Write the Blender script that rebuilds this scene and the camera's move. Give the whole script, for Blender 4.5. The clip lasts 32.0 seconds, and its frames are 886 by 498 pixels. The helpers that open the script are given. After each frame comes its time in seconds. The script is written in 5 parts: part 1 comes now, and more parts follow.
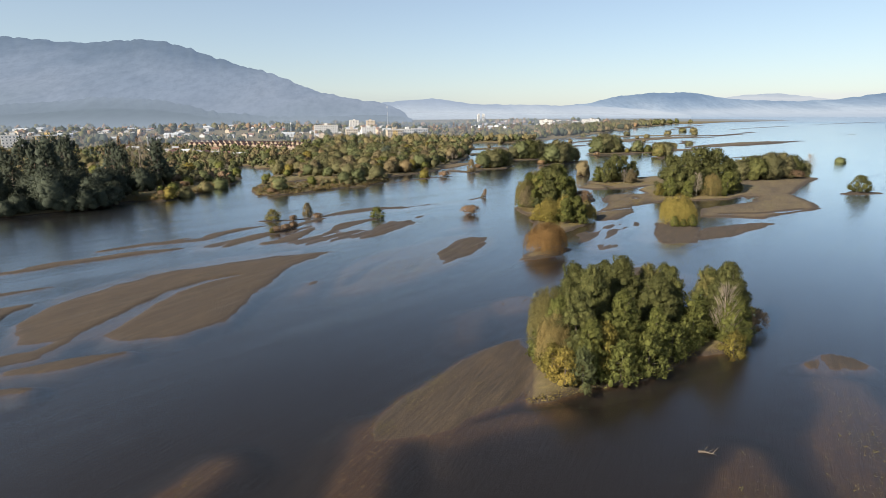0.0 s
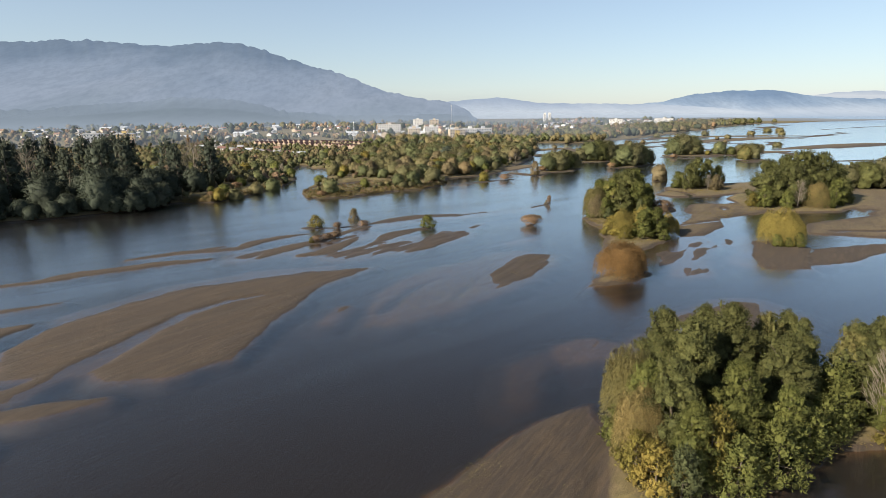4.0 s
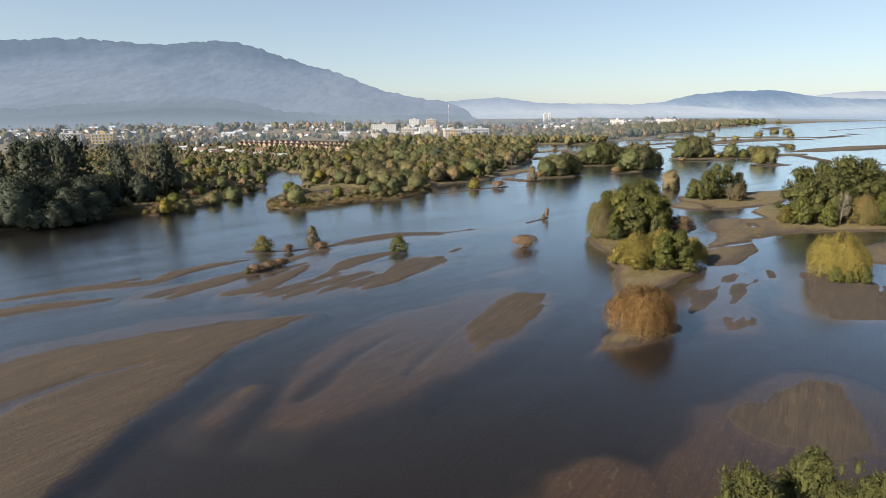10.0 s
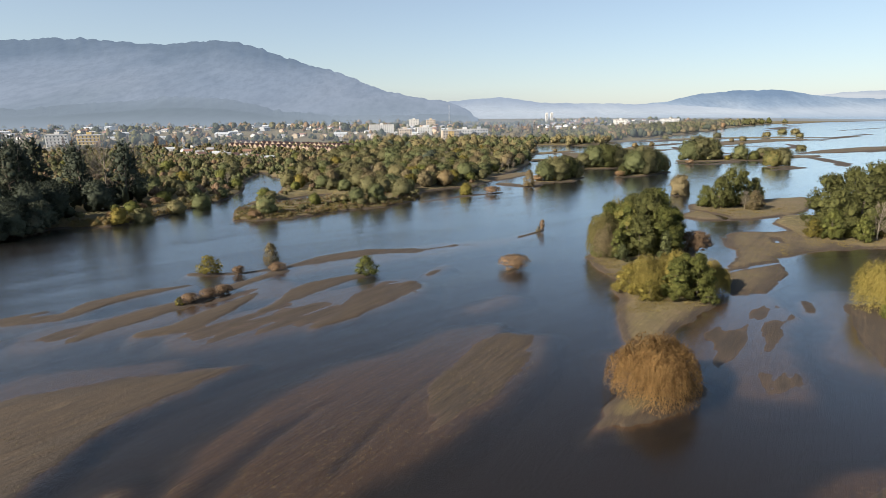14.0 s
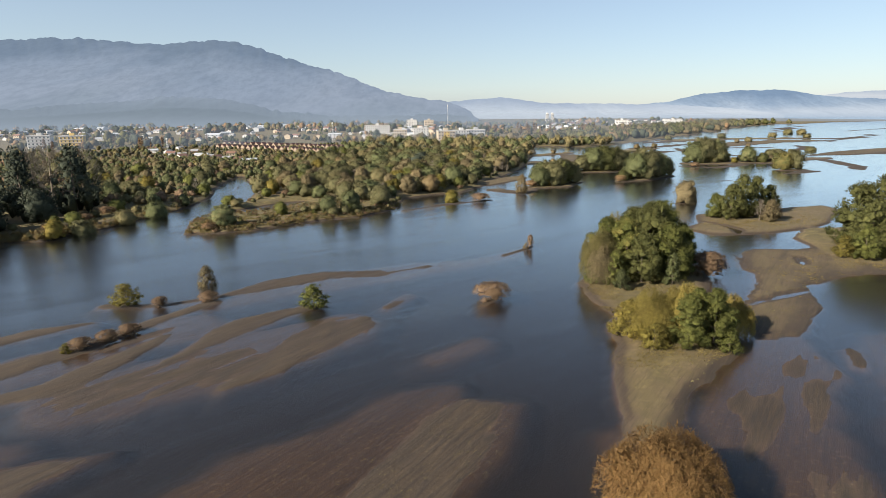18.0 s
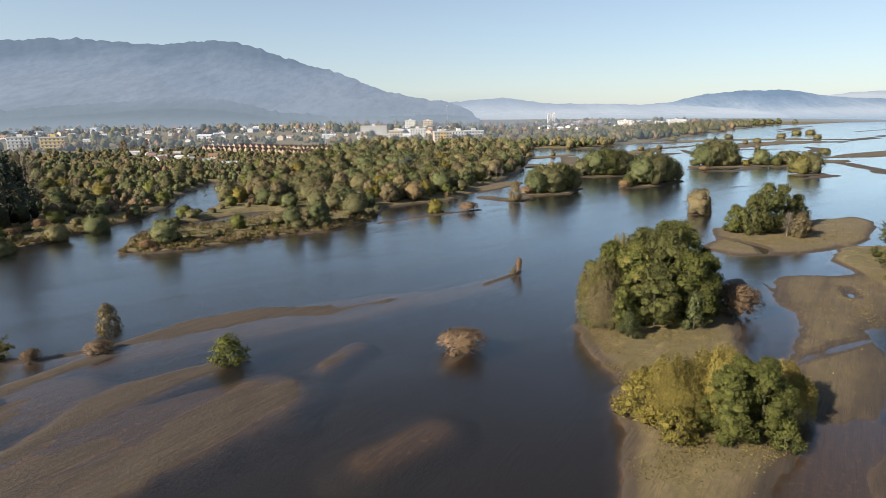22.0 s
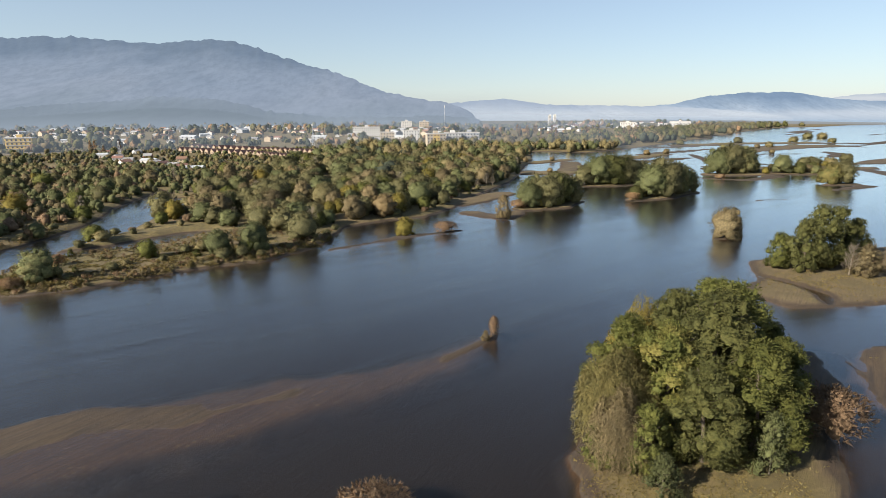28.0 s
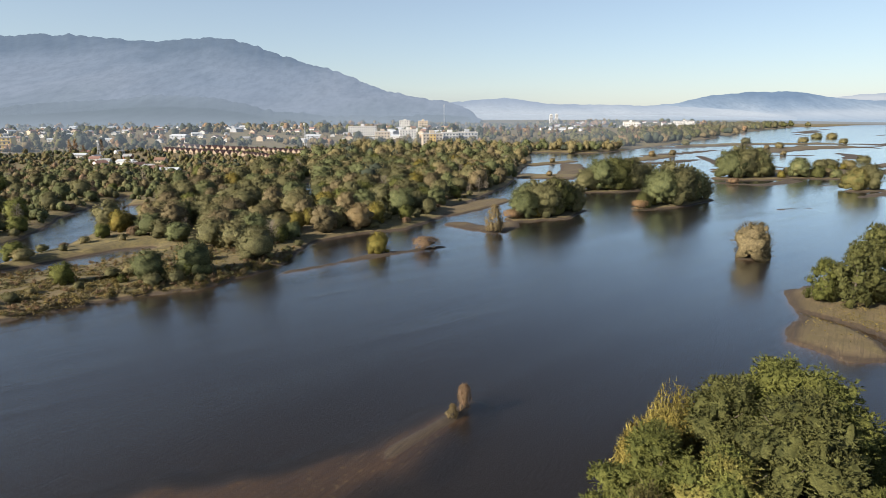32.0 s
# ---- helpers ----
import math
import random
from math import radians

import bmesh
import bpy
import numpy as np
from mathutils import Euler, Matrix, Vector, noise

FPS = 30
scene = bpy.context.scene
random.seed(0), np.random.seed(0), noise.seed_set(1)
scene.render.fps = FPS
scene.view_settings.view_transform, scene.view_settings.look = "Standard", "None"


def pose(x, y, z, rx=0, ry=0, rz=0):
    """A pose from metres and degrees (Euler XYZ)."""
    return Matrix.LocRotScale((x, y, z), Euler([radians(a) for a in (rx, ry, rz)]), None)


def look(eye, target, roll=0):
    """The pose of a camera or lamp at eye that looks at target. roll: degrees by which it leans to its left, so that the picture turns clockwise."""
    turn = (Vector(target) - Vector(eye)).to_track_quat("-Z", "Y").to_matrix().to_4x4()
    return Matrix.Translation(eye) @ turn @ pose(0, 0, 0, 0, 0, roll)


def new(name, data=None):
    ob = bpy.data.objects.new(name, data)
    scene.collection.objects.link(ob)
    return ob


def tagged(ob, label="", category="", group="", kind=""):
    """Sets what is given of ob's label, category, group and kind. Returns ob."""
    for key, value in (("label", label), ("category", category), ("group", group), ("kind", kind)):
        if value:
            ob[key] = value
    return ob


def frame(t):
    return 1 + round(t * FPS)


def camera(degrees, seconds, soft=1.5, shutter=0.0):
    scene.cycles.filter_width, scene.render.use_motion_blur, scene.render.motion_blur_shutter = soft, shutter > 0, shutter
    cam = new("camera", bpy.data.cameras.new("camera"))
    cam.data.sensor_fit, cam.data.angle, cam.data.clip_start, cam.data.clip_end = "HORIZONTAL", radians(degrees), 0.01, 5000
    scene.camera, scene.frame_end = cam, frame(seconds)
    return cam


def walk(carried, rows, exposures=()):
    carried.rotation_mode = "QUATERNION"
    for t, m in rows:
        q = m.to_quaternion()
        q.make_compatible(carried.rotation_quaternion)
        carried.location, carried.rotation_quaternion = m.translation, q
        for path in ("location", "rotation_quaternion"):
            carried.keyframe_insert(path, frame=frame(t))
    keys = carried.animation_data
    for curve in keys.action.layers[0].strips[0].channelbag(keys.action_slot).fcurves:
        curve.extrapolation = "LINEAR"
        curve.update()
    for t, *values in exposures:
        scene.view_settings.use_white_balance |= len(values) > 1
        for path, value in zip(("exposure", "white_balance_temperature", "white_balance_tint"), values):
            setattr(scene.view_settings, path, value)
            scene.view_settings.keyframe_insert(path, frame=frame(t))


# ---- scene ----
cam = camera(76.8, 32.0, soft=0.8)
PATH = [
    (0, (-5.296, -24.348, 29.107), (-5.021, -22.423, 28.638), -0.45),
    (0.5, (-4.693, -22.642, 29.112), (-4.499, -20.707, 28.644), -0.45),
    (1, (-4.184, -20.773, 29.119), (-4.128, -18.829, 28.651), -0.55),
    (2, (-3.349, -16.651, 29.090), (-3.295, -14.708, 28.620), -0.55),
    (3, (-2.548, -12.409, 29.001), (-2.493, -10.466, 28.532), -0.50),
    (6, (0.464, 1.011, 28.908), (0.518, 2.954, 28.436), -0.50),
    (9, (3.749, 14.375, 28.759), (3.803, 16.318, 28.289), -0.45),
    (10, (4.753, 18.478, 28.728), (4.808, 20.421, 28.258), -0.40),
    (13, (8.808, 31.580, 28.641), (8.857, 33.523, 28.172), -0.45),
    (14, (10.374, 36.141, 28.646), (10.419, 38.085, 28.176), -0.45),
    (17, (15.135, 49.409, 28.587), (15.176, 51.352, 28.118), -0.50),
    (19, (18.590, 58.767, 28.495), (18.627, 60.711, 28.026), -0.45),
    (23, (24.319, 79.587, 28.250), (24.349, 81.532, 27.783), -0.52),
    (25, (26.969, 90.049, 28.330), (26.998, 91.993, 27.862), -0.45),
    (28, (30.803, 104.402, 28.139), (30.831, 106.347, 27.675), -0.27),
    (30, (33.359, 114.126, 28.111), (33.385, 116.071, 27.645), -0.25),
    (32, (35.792, 123.265, 28.101), (35.814, 125.210, 27.634), -0.17),
]
walk(cam, [(t, look(eye, target, roll)) for t, eye, target, roll in PATH], exposures=[(0, 1.15), (32, 1.15)])


# ---- world, sun ----
SUN = Vector((-0.845, -0.535, 0.545)).normalized()
world = bpy.data.worlds.new("sky")
scene.world = world
world.use_nodes = True
wn = world.node_tree
sky = wn.nodes.new("ShaderNodeTexSky")
sky.sky_type, sky.sun_disc = "NISHITA", False
sky.sun_elevation = math.asin(SUN.z)
sky.sun_rotation = math.atan2(SUN.x, SUN.y)
sky.altitude, sky.air_density, sky.dust_density, sky.ozone_density = 30, 1.0, 0.5, 2.5
wn.nodes["Background"].inputs["Strength"].default_value = 0.06
haze = wn.nodes.new("ShaderNodeMix")
haze.data_type = "RGBA"
up = wn.nodes.new("ShaderNodeSeparateXYZ")
wn.links.new(wn.nodes.new("ShaderNodeTexCoord").outputs["Generated"], up.inputs[0])
thin = wn.nodes.new("ShaderNodeMapRange")
for key_, v_ in (("From Min", 0.0), ("From Max", 0.45), ("To Min", 0.46), ("To Max", 0.12)):
    thin.inputs[key_].default_value = v_
wn.links.new(up.outputs["Z"], thin.inputs["Value"])
wn.links.new(thin.outputs[0], haze.inputs[0])
haze.inputs[7].default_value = (5.0, 5.6, 6.3, 1)
wn.links.new(sky.outputs[0], haze.inputs[6])
wn.links.new(haze.outputs[2], wn.nodes["Background"].inputs["Color"])
lamp = bpy.data.lights.new("sun", "SUN")
lamp.energy, lamp.angle, lamp.color = 5.4, radians(0.6), (1.0, 0.90, 0.76)
sun = new("sun", lamp)
sun.matrix_world = look(SUN * 100, (0, 0, 0))
tagged(sun, "low warm morning sun", "sun")


# ---- materials ----
class Shader:
    """A small builder for node materials."""

    def __init__(self, name):
        self.m = bpy.data.materials.new(name)
        self.m.use_nodes = True
        self.t = self.m.node_tree
        self.t.nodes.clear()
        self.out = self.n("OutputMaterial")

    def n(self, kind, **kw):
        node = self.t.nodes.new("ShaderNode" + kind)
        for k, v in kw.items():
            if k in node.inputs:
                self.put(node, k, v)
            else:
                setattr(node, k, v)
        return node

    def put(self, node, key, v):
        if isinstance(v, bpy.types.NodeSocket):
            self.t.links.new(v, node.inputs[key])
        else:
            if isinstance(v, tuple) and len(v) == 3 and node.inputs[key].type == "RGBA":
                v = (*v, 1)
            node.inputs[key].default_value = v

    def noise(self, scale, detail=4, rough=0.55, at=None, dist=0.0):
        node = self.n("TexNoise", Scale=scale, Detail=detail, Roughness=rough, Distortion=dist)
        if at is not None:
            self.put(node, "Vector", at)
        return node.outputs["Fac"]

    def flow(self, at, turn, along, across):
        """Coordinates turned, then stretched along one axis."""
        a = self.n("Mapping", Vector=at)
        a.inputs["Rotation"].default_value = (0, 0, radians(turn))
        b = self.n("Mapping", Vector=a.outputs[0])
        b.inputs["Scale"].default_value = (along, across, 1)
        return b.outputs[0]

    def ramp(self, fac, stops):
        node = self.n("ValToRGB")
        self.put(node, "Fac", fac)
        e = node.color_ramp.elements
        while len(e) < len(stops):
            e.new(0.5)
        for el, (p, c) in zip(e, stops):
            el.position, el.color = p, (*c, 1) if isinstance(c, tuple) else (c, c, c, 1)
        return node.outputs["Color"]

    def mix(self, fac, a, b, blend="MIX"):
        node = self.n("Mix", data_type="RGBA", blend_type=blend)
        for key, v in ((0, fac), (6, a), (7, b)):
            if isinstance(v, bpy.types.NodeSocket):
                self.t.links.new(v, node.inputs[key])
            else:
                node.inputs[key].default_value = (*v, 1) if isinstance(v, tuple) else v
        return node.outputs[2]

    def math(self, op, a, b=0.0, clamp=False):
        node = self.n("Math", operation=op, use_clamp=clamp)
        self.put(node, 0, a)
        self.put(node, 1, b)
        return node.outputs[0]

    def bump(self, h, strength=0.3, dist=0.1):
        return self.n("Bump", Height=h, Strength=strength, Distance=dist).outputs[0]

    def done(self, shader):
        self.t.links.new(shader, self.out.inputs["Surface"])
        return self.m

    def principled(self, colour, rough=0.8, normal=None, **kw):
        node = self.n("BsdfPrincipled", Roughness=rough, **kw)
        self.put(node, "Base Color", colour)
        if normal is not None:
            self.put(node, "Normal", normal)
        return node.outputs[0]


def leaf_material(name, dark, light, warm, warm_share=0.25):
    s = Shader(name)
    rnd = s.n("ObjectInfo").outputs["Random"]
    isl = s.n("NewGeometry").outputs["Random Per Island"]
    pos = s.n("NewGeometry").outputs["Position"]
    patch = s.noise(0.55, 3, 0.6, pos)
    clump = s.noise(1.5, 3, 0.6, pos)
    base = s.mix(s.math("ADD", s.math("MULTIPLY", isl, 0.26), s.ramp(clump, [(0.36, 0.0), (0.66, 0.62)])), dark, light)
    base = s.mix(s.ramp(patch, [(0.35, 0.0), (0.7, 0.75)]), base, light)
    w = s.math("MULTIPLY", s.ramp(s.math("ADD", s.math("MULTIPLY", rnd, 0.7), s.math("MULTIPLY", patch, 0.5)), [(1.0 - warm_share, 0.0), (1.0 - warm_share + 0.3, 1.0)]), 0.65)
    base = s.mix(w, base, warm)
    hs = s.n("HueSaturation")
    s.put(hs, "Color", base)
    s.put(hs, "Value", s.math("ADD", s.math("MULTIPLY", rnd, 0.36), 0.80))
    tuft = s.noise(3.4, 4, 0.7, pos)
    col = s.mix(1.0, hs.outputs[0], s.ramp(tuft, [(0.32, 0.6), (0.68, 1.3)]), "MULTIPLY")
    p = s.principled(col, 0.8, s.bump(tuft, 0.55, 0.2), **{"Specular IOR Level": 0.15})
    tr = s.n("BsdfTranslucent", Color=col).outputs[0]
    m = s.n("MixShader", Fac=0.22)
    s.t.links.new(p, m.inputs[1])
    s.t.links.new(tr, m.inputs[2])
    return s.done(m.outputs[0])


ALDER = leaf_material("alder_leaves", (0.032, 0.038, 0.014), (0.114, 0.113, 0.036), (0.140, 0.108, 0.040), 0.12)
GREEN = leaf_material("fresh_leaves", (0.034, 0.044, 0.012), (0.136, 0.138, 0.036), (0.160, 0.134, 0.040), 0.06)
YELLOW = leaf_material("yellow_leaves", (0.080, 0.072, 0.018), (0.185, 0.150, 0.034), (0.20, 0.14, 0.035), 0.15)
BLUISH = leaf_material("grey_green_leaves", (0.042, 0.050, 0.022), (0.105, 0.113, 0.046), (0.10, 0.10, 0.045), 0.05)
AMBER = leaf_material("amber_willow_leaves", (0.110, 0.064, 0.024), (0.245, 0.145, 0.054), (0.27, 0.18, 0.06), 0.15)
GOLD = leaf_material("golden_willow_leaves", (0.105, 0.086, 0.022), (0.245, 0.196, 0.052), (0.23, 0.160, 0.045), 0.15)
# the next two are lightened and blued: haze put into the leaf colour
DARK = leaf_material("haze_tinted_dark_leaves", (0.030, 0.039, 0.030), (0.066, 0.076, 0.050), (0.085, 0.074, 0.048), 0.10)
BANKGREEN = leaf_material("haze_tinted_bank_leaves", (0.054, 0.064, 0.031), (0.132, 0.140, 0.058), (0.155, 0.124, 0.054), 0.14)
WILLOWOLIVE = leaf_material("olive_willow_leaves", (0.066, 0.060, 0.024), (0.150, 0.128, 0.046), (0.165, 0.115, 0.045), 0.2)
OLIVE = leaf_material("olive_leaves", (0.068, 0.067, 0.034), (0.154, 0.142, 0.064), (0.165, 0.126, 0.060), 0.24)
TAWNY = leaf_material("tawny_leaves", (0.080, 0.066, 0.038), (0.175, 0.138, 0.072), (0.175, 0.118, 0.054), 0.3)
RUSSET = leaf_material("russet_twigs", (0.110, 0.074, 0.046), (0.225, 0.150, 0.090), (0.22, 0.135, 0.06), 0.2)
DRYGRASS = leaf_material("dry_grass", (0.080, 0.064, 0.022), (0.185, 0.142, 0.048), (0.175, 0.115, 0.05), 0.3)
WEED = leaf_material("water_weed", (0.055, 0.050, 0.017), (0.125, 0.108, 0.038), (0.12, 0.095, 0.036), 0.2)


def bark_material(name, a, b):
    s = Shader(name)
    pos = s.n("TexCoord").outputs["Object"]
    col = s.mix(s.noise(6, 5, 0.6, pos), a, b)
    return s.done(s.principled(col, 0.85, s.bump(s.noise(14, 4, 0.6, pos), 0.5, 0.05)))


BARK = bark_material("bark", (0.05, 0.04, 0.03), (0.14, 0.11, 0.085))
PALEBARK = bark_material("pale_bark", (0.10, 0.08, 0.06), (0.21, 0.175, 0.13))


def ground_material():
    s = Shader("river_sand_and_grass")
    pos = s.n("NewGeometry").outputs["Position"]
    xyz = s.n("SeparateXYZ", Vector=pos)
    z = xyz.outputs["Z"]
    big = s.noise(0.06, 4, 0.6, pos)
    mid = s.noise(0.35, 5, 0.6, pos, 0.6)
    fine = s.noise(2.6, 5, 0.65, pos)
    grit = s.noise(11, 3, 0.7, pos)
    # streaks along the current
    mp = s.flow(pos, -53, 0.16, 1.5)
    streak = s.noise(1.0, 4, 0.6, mp, 0.8)
    runs = s.noise(1.0, 5, 0.65, s.flow(pos, -53, 0.05, 0.42), 1.2)
    sand = s.mix(mid, (0.034, 0.021, 0.0105), (0.060, 0.038, 0.0185))
    sand = s.mix(s.ramp(streak, [(0.4, 0.0), (0.62, 0.8)]), sand, (0.026, 0.017, 0.010))
    sand = s.mix(s.ramp(fine, [(0.55, 0.0), (0.75, 0.3)]), sand, (0.10, 0.072, 0.045))
    sand = s.mix(s.ramp(z, [(0.27, 0.0), (0.42, 0.9)]), sand, s.mix(mid, (0.128, 0.090, 0.041), (0.200, 0.146, 0.074)))
    sand = s.mix(s.ramp(s.noise(3.2, 4, 0.65, s.flow(pos, -53, 0.35, 1.0), 0.6), [(0.45, 0.0), (0.68, 0.38)]), sand, (0.042, 0.030, 0.018))
    sand = s.mix(s.ramp(grit, [(0.62, 0.0), (0.78, 0.16)]), sand, (0.15, 0.112, 0.070))
    sand = s.mix(s.math("MULTIPLY", s.ramp(runs, [(0.48, 0.0), (0.55, 0.8)]), s.ramp(z, [(0.22, 1.0), (0.36, 0.15)])), sand, s.mix(mid, (0.026, 0.017, 0.010), (0.042, 0.027, 0.015)))
    sand = s.mix(s.ramp(runs, [(0.36, 0.55), (0.42, 0.0)]), sand, (0.088, 0.060, 0.034))
    ridge = s.noise(1.0, 3, 0.6, s.flow(pos, -53, 0.22, 3.2), 0.9)
    sand = s.mix(s.ramp(ridge, [(0.50, 0.0), (0.62, 0.55)]), sand, (0.026, 0.017, 0.010))
    moss = s.math("MULTIPLY", s.ramp(s.noise(0.22, 5, 0.65, pos, 0.5), [(0.40, 0.0), (0.55, 0.85)]), s.ramp(z, [(0.24, 0.0), (0.42, 1.0)]))
    sand = s.mix(moss, sand, (0.074, 0.056, 0.021))
    wet = s.mix(mid, (0.038, 0.025, 0.014), (0.062, 0.042, 0.022))
    wet = s.mix(s.ramp(streak, [(0.42, 0.0), (0.62, 0.6)]), wet, (0.026, 0.018, 0.011))
    wet = s.mix(s.ramp(ridge, [(0.47, 0.0), (0.58, 0.6)]), wet, (0.020, 0.014, 0.009))
    damp = s.math("ADD", z, s.math("MULTIPLY", s.math("SUBTRACT", mid, 0.5), 0.22))
    col = s.mix(s.ramp(damp, [(0.04, 0.0), (0.26, 1.0)]), wet, sand)
    bed = s.mix(mid, (0.050, 0.030, 0.017), (0.080, 0.050, 0.028))
    bed = s.mix(s.ramp(s.noise(2.2, 2, 0.5, pos), [(0.60, 0.0), (0.66, 0.6)]), bed, (0.15, 0.115, 0.060))
    bed = s.mix(s.ramp(streak, [(0.4, 0.0), (0.62, 0.5)]), bed, (0.038, 0.024, 0.015))
    bed = s.mix(s.ramp(ridge, [(0.47, 0.0), (0.60, 0.5)]), bed, (0.026, 0.017, 0.011))
    # light lost in deep water is put into the bed colour, near black
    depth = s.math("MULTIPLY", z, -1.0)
    depth_dark = s.mix(big, (0.0060, 0.0046, 0.0040), (0.010, 0.0075, 0.006))
    bed = s.mix(s.ramp(depth, [(0.07, 0.0), (0.32, 0.75), (0.6, 1.0)]), bed, depth_dark)
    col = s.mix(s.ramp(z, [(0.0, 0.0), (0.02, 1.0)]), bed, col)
    grass = s.mix(mid, (0.066, 0.054, 0.016), (0.145, 0.108, 0.036))
    grass = s.mix(s.ramp(fine, [(0.45, 0.0), (0.7, 0.7)]), grass, (0.066, 0.060, 0.020))
    grass = s.mix(s.ramp(s.noise(0.9, 4, 0.65, pos, 0.4), [(0.47, 0.0), (0.58, 0.6)]), grass, (0.044, 0.037, 0.015))
    grass = s.mix(s.ramp(s.noise(0.5, 4, 0.65, s.flow(pos, -40, 0.4, 1.0), 0.4), [(0.55, 0.0), (0.66, 0.6)]), grass, (0.230, 0.175, 0.060))
    grass = s.mix(s.ramp(big, [(0.45, 0.0), (0.6, 0.6)]), grass, (0.11, 0.078, 0.04))
    g = s.ramp(s.math("ADD", z, s.math("MULTIPLY", s.math("SUBTRACT", mid, 0.5), 0.5)), [(0.35, 0.0), (0.58, 1.0)])
    col = s.mix(g, col, grass)
    rough = s.mix(s.ramp(z, [(0.0, 0.0), (0.15, 1.0)]), (0.55, 0.55, 0.55), (0.92, 0.92, 0.92))
    h = s.math("ADD", s.math("ADD", s.math("MULTIPLY", streak, 0.5), s.math("MULTIPLY", ridge, 0.35)), s.math("ADD", s.math("MULTIPLY", fine, 0.5), s.math("MULTIPLY", grit, 0.25)))
    return s.done(s.principled(col, rough, s.bump(h, 0.55, 0.22)))


def water_material():
    s = Shader("river_water")
    pos = s.n("NewGeometry").outputs["Position"]
    mp = s.flow(pos, -38, 0.4, 1.0)
    small = s.noise(8.0, 2, 0.5, mp, 0.3)
    swell = s.noise(0.25, 3, 0.5, mp, 0.5)
    # lanes of current: smooth slicks between rippled water
    lanes = s.noise(1.0, 5, 0.62, s.flow(pos, -36, 0.010, 0.085), 1.6)
    threads = s.noise(1.0, 4, 0.6, s.flow(pos, -36, 0.05, 0.55), 0.8)
    calm = s.ramp(s.math("ADD", s.math("MULTIPLY", lanes, 0.7), s.math("MULTIPLY", threads, 0.3)), [(0.38, 0.25), (0.50, 0.65), (0.60, 1.1)])
    h = s.math("MULTIPLY", s.math("ADD", s.math("MULTIPLY", small, 0.5), s.math("MULTIPLY", swell, 0.6)), calm)
    nor = s.bump(h, 0.27, 0.2)
    facing = s.n("LayerWeight", Blend=0.5)
    s.put(facing, "Normal", nor)
    gloss = s.math("ADD", s.math("MULTIPLY", s.math("POWER", facing.outputs["Facing"], 4.9), 1.5), 0.016, True)
    gl = s.n("BsdfGlossy", Color=(0.87, 0.93, 0.97), Roughness=0.14)
    s.put(gl, "Normal", nor)
    clear = s.n("BsdfTransparent", Color=(0.93, 0.87, 0.79))
    murk = s.n("BsdfDiffuse", Color=(0.025, 0.021, 0.019))
    body = s.n("MixShader", Fac=0.16)
    s.t.links.new(clear.outputs[0], body.inputs[1])
    s.t.links.new(murk.outputs[0], body.inputs[2])
    m = s.n("MixShader")
    s.put(m, 0, gloss)
    s.t.links.new(body.outputs[0], m.inputs[1])
    s.t.links.new(gl.outputs[0], m.inputs[2])
    return s.done(m.outputs[0])


GROUND, WATER = ground_material(), water_material()
WATER.use_transparent_shadow = True


def paint(name, colour, rough=0.7, dirt=0.25):
    s = Shader(name)
    pos = s.n("TexCoord").outputs["Object"]
    d = s.ramp(s.noise(0.9, 5, 0.65, pos), [(0.4, 0.0), (0.75, dirt)])
    return s.done(s.principled(s.mix(d, colour, tuple(c * 0.45 for c in colour)), rough, s.bump(s.noise(9, 3, 0.6, pos), 0.15, 0.02)))


def tile_roof(name, a, b):
    s = Shader(name)
    pos = s.n("TexCoord").outputs["Object"]
    rnd = s.n("ObjectInfo").outputs["Random"]
    col = s.mix(s.noise(1.2, 5, 0.7, pos), a, b)
    col = s.mix(s.math("MULTIPLY", rnd, 0.5), col, tuple(c * 0.5 for c in a))
    return s.done(s.principled(col, 0.8, s.bump(s.noise(7, 2, 0.5, pos), 0.4, 0.05)))


WHITE = paint("white_render", (0.52, 0.51, 0.49))
TAN = paint("tan_render", (0.25, 0.19, 0.135))
CREAM = paint("cream_render", (0.42, 0.34, 0.24))
OCHRE = paint("ochre_render", (0.55, 0.36, 0.08))
BRICK = paint("brick_red_render", (0.33, 0.14, 0.09))
GREY = paint("grey_render", (0.30, 0.31, 0.33))
SHEET = paint("pale_metal_sheet", (0.42, 0.44, 0.46), 0.45)
ROOFRED = tile_roof("red_roof", (0.16, 0.080, 0.062), (0.25, 0.145, 0.118))
ROOFGREY = tile_roof("grey_roof", (0.20, 0.20, 0.21), (0.36, 0.36, 0.37))
ROOFBROWN = tile_roof("brown_roof", (0.16, 0.09, 0.06), (0.30, 0.17, 0.11))
GLASS = paint("dark_window_glass", (0.03, 0.035, 0.045), 0.12, 0.05)
METAL = paint("galvanised_steel", (0.42, 0.43, 0.45), 0.4)
DOOR = paint("brown_door", (0.12, 0.06, 0.035))
CONCRETE = paint("concrete", (0.42, 0.40, 0.37))


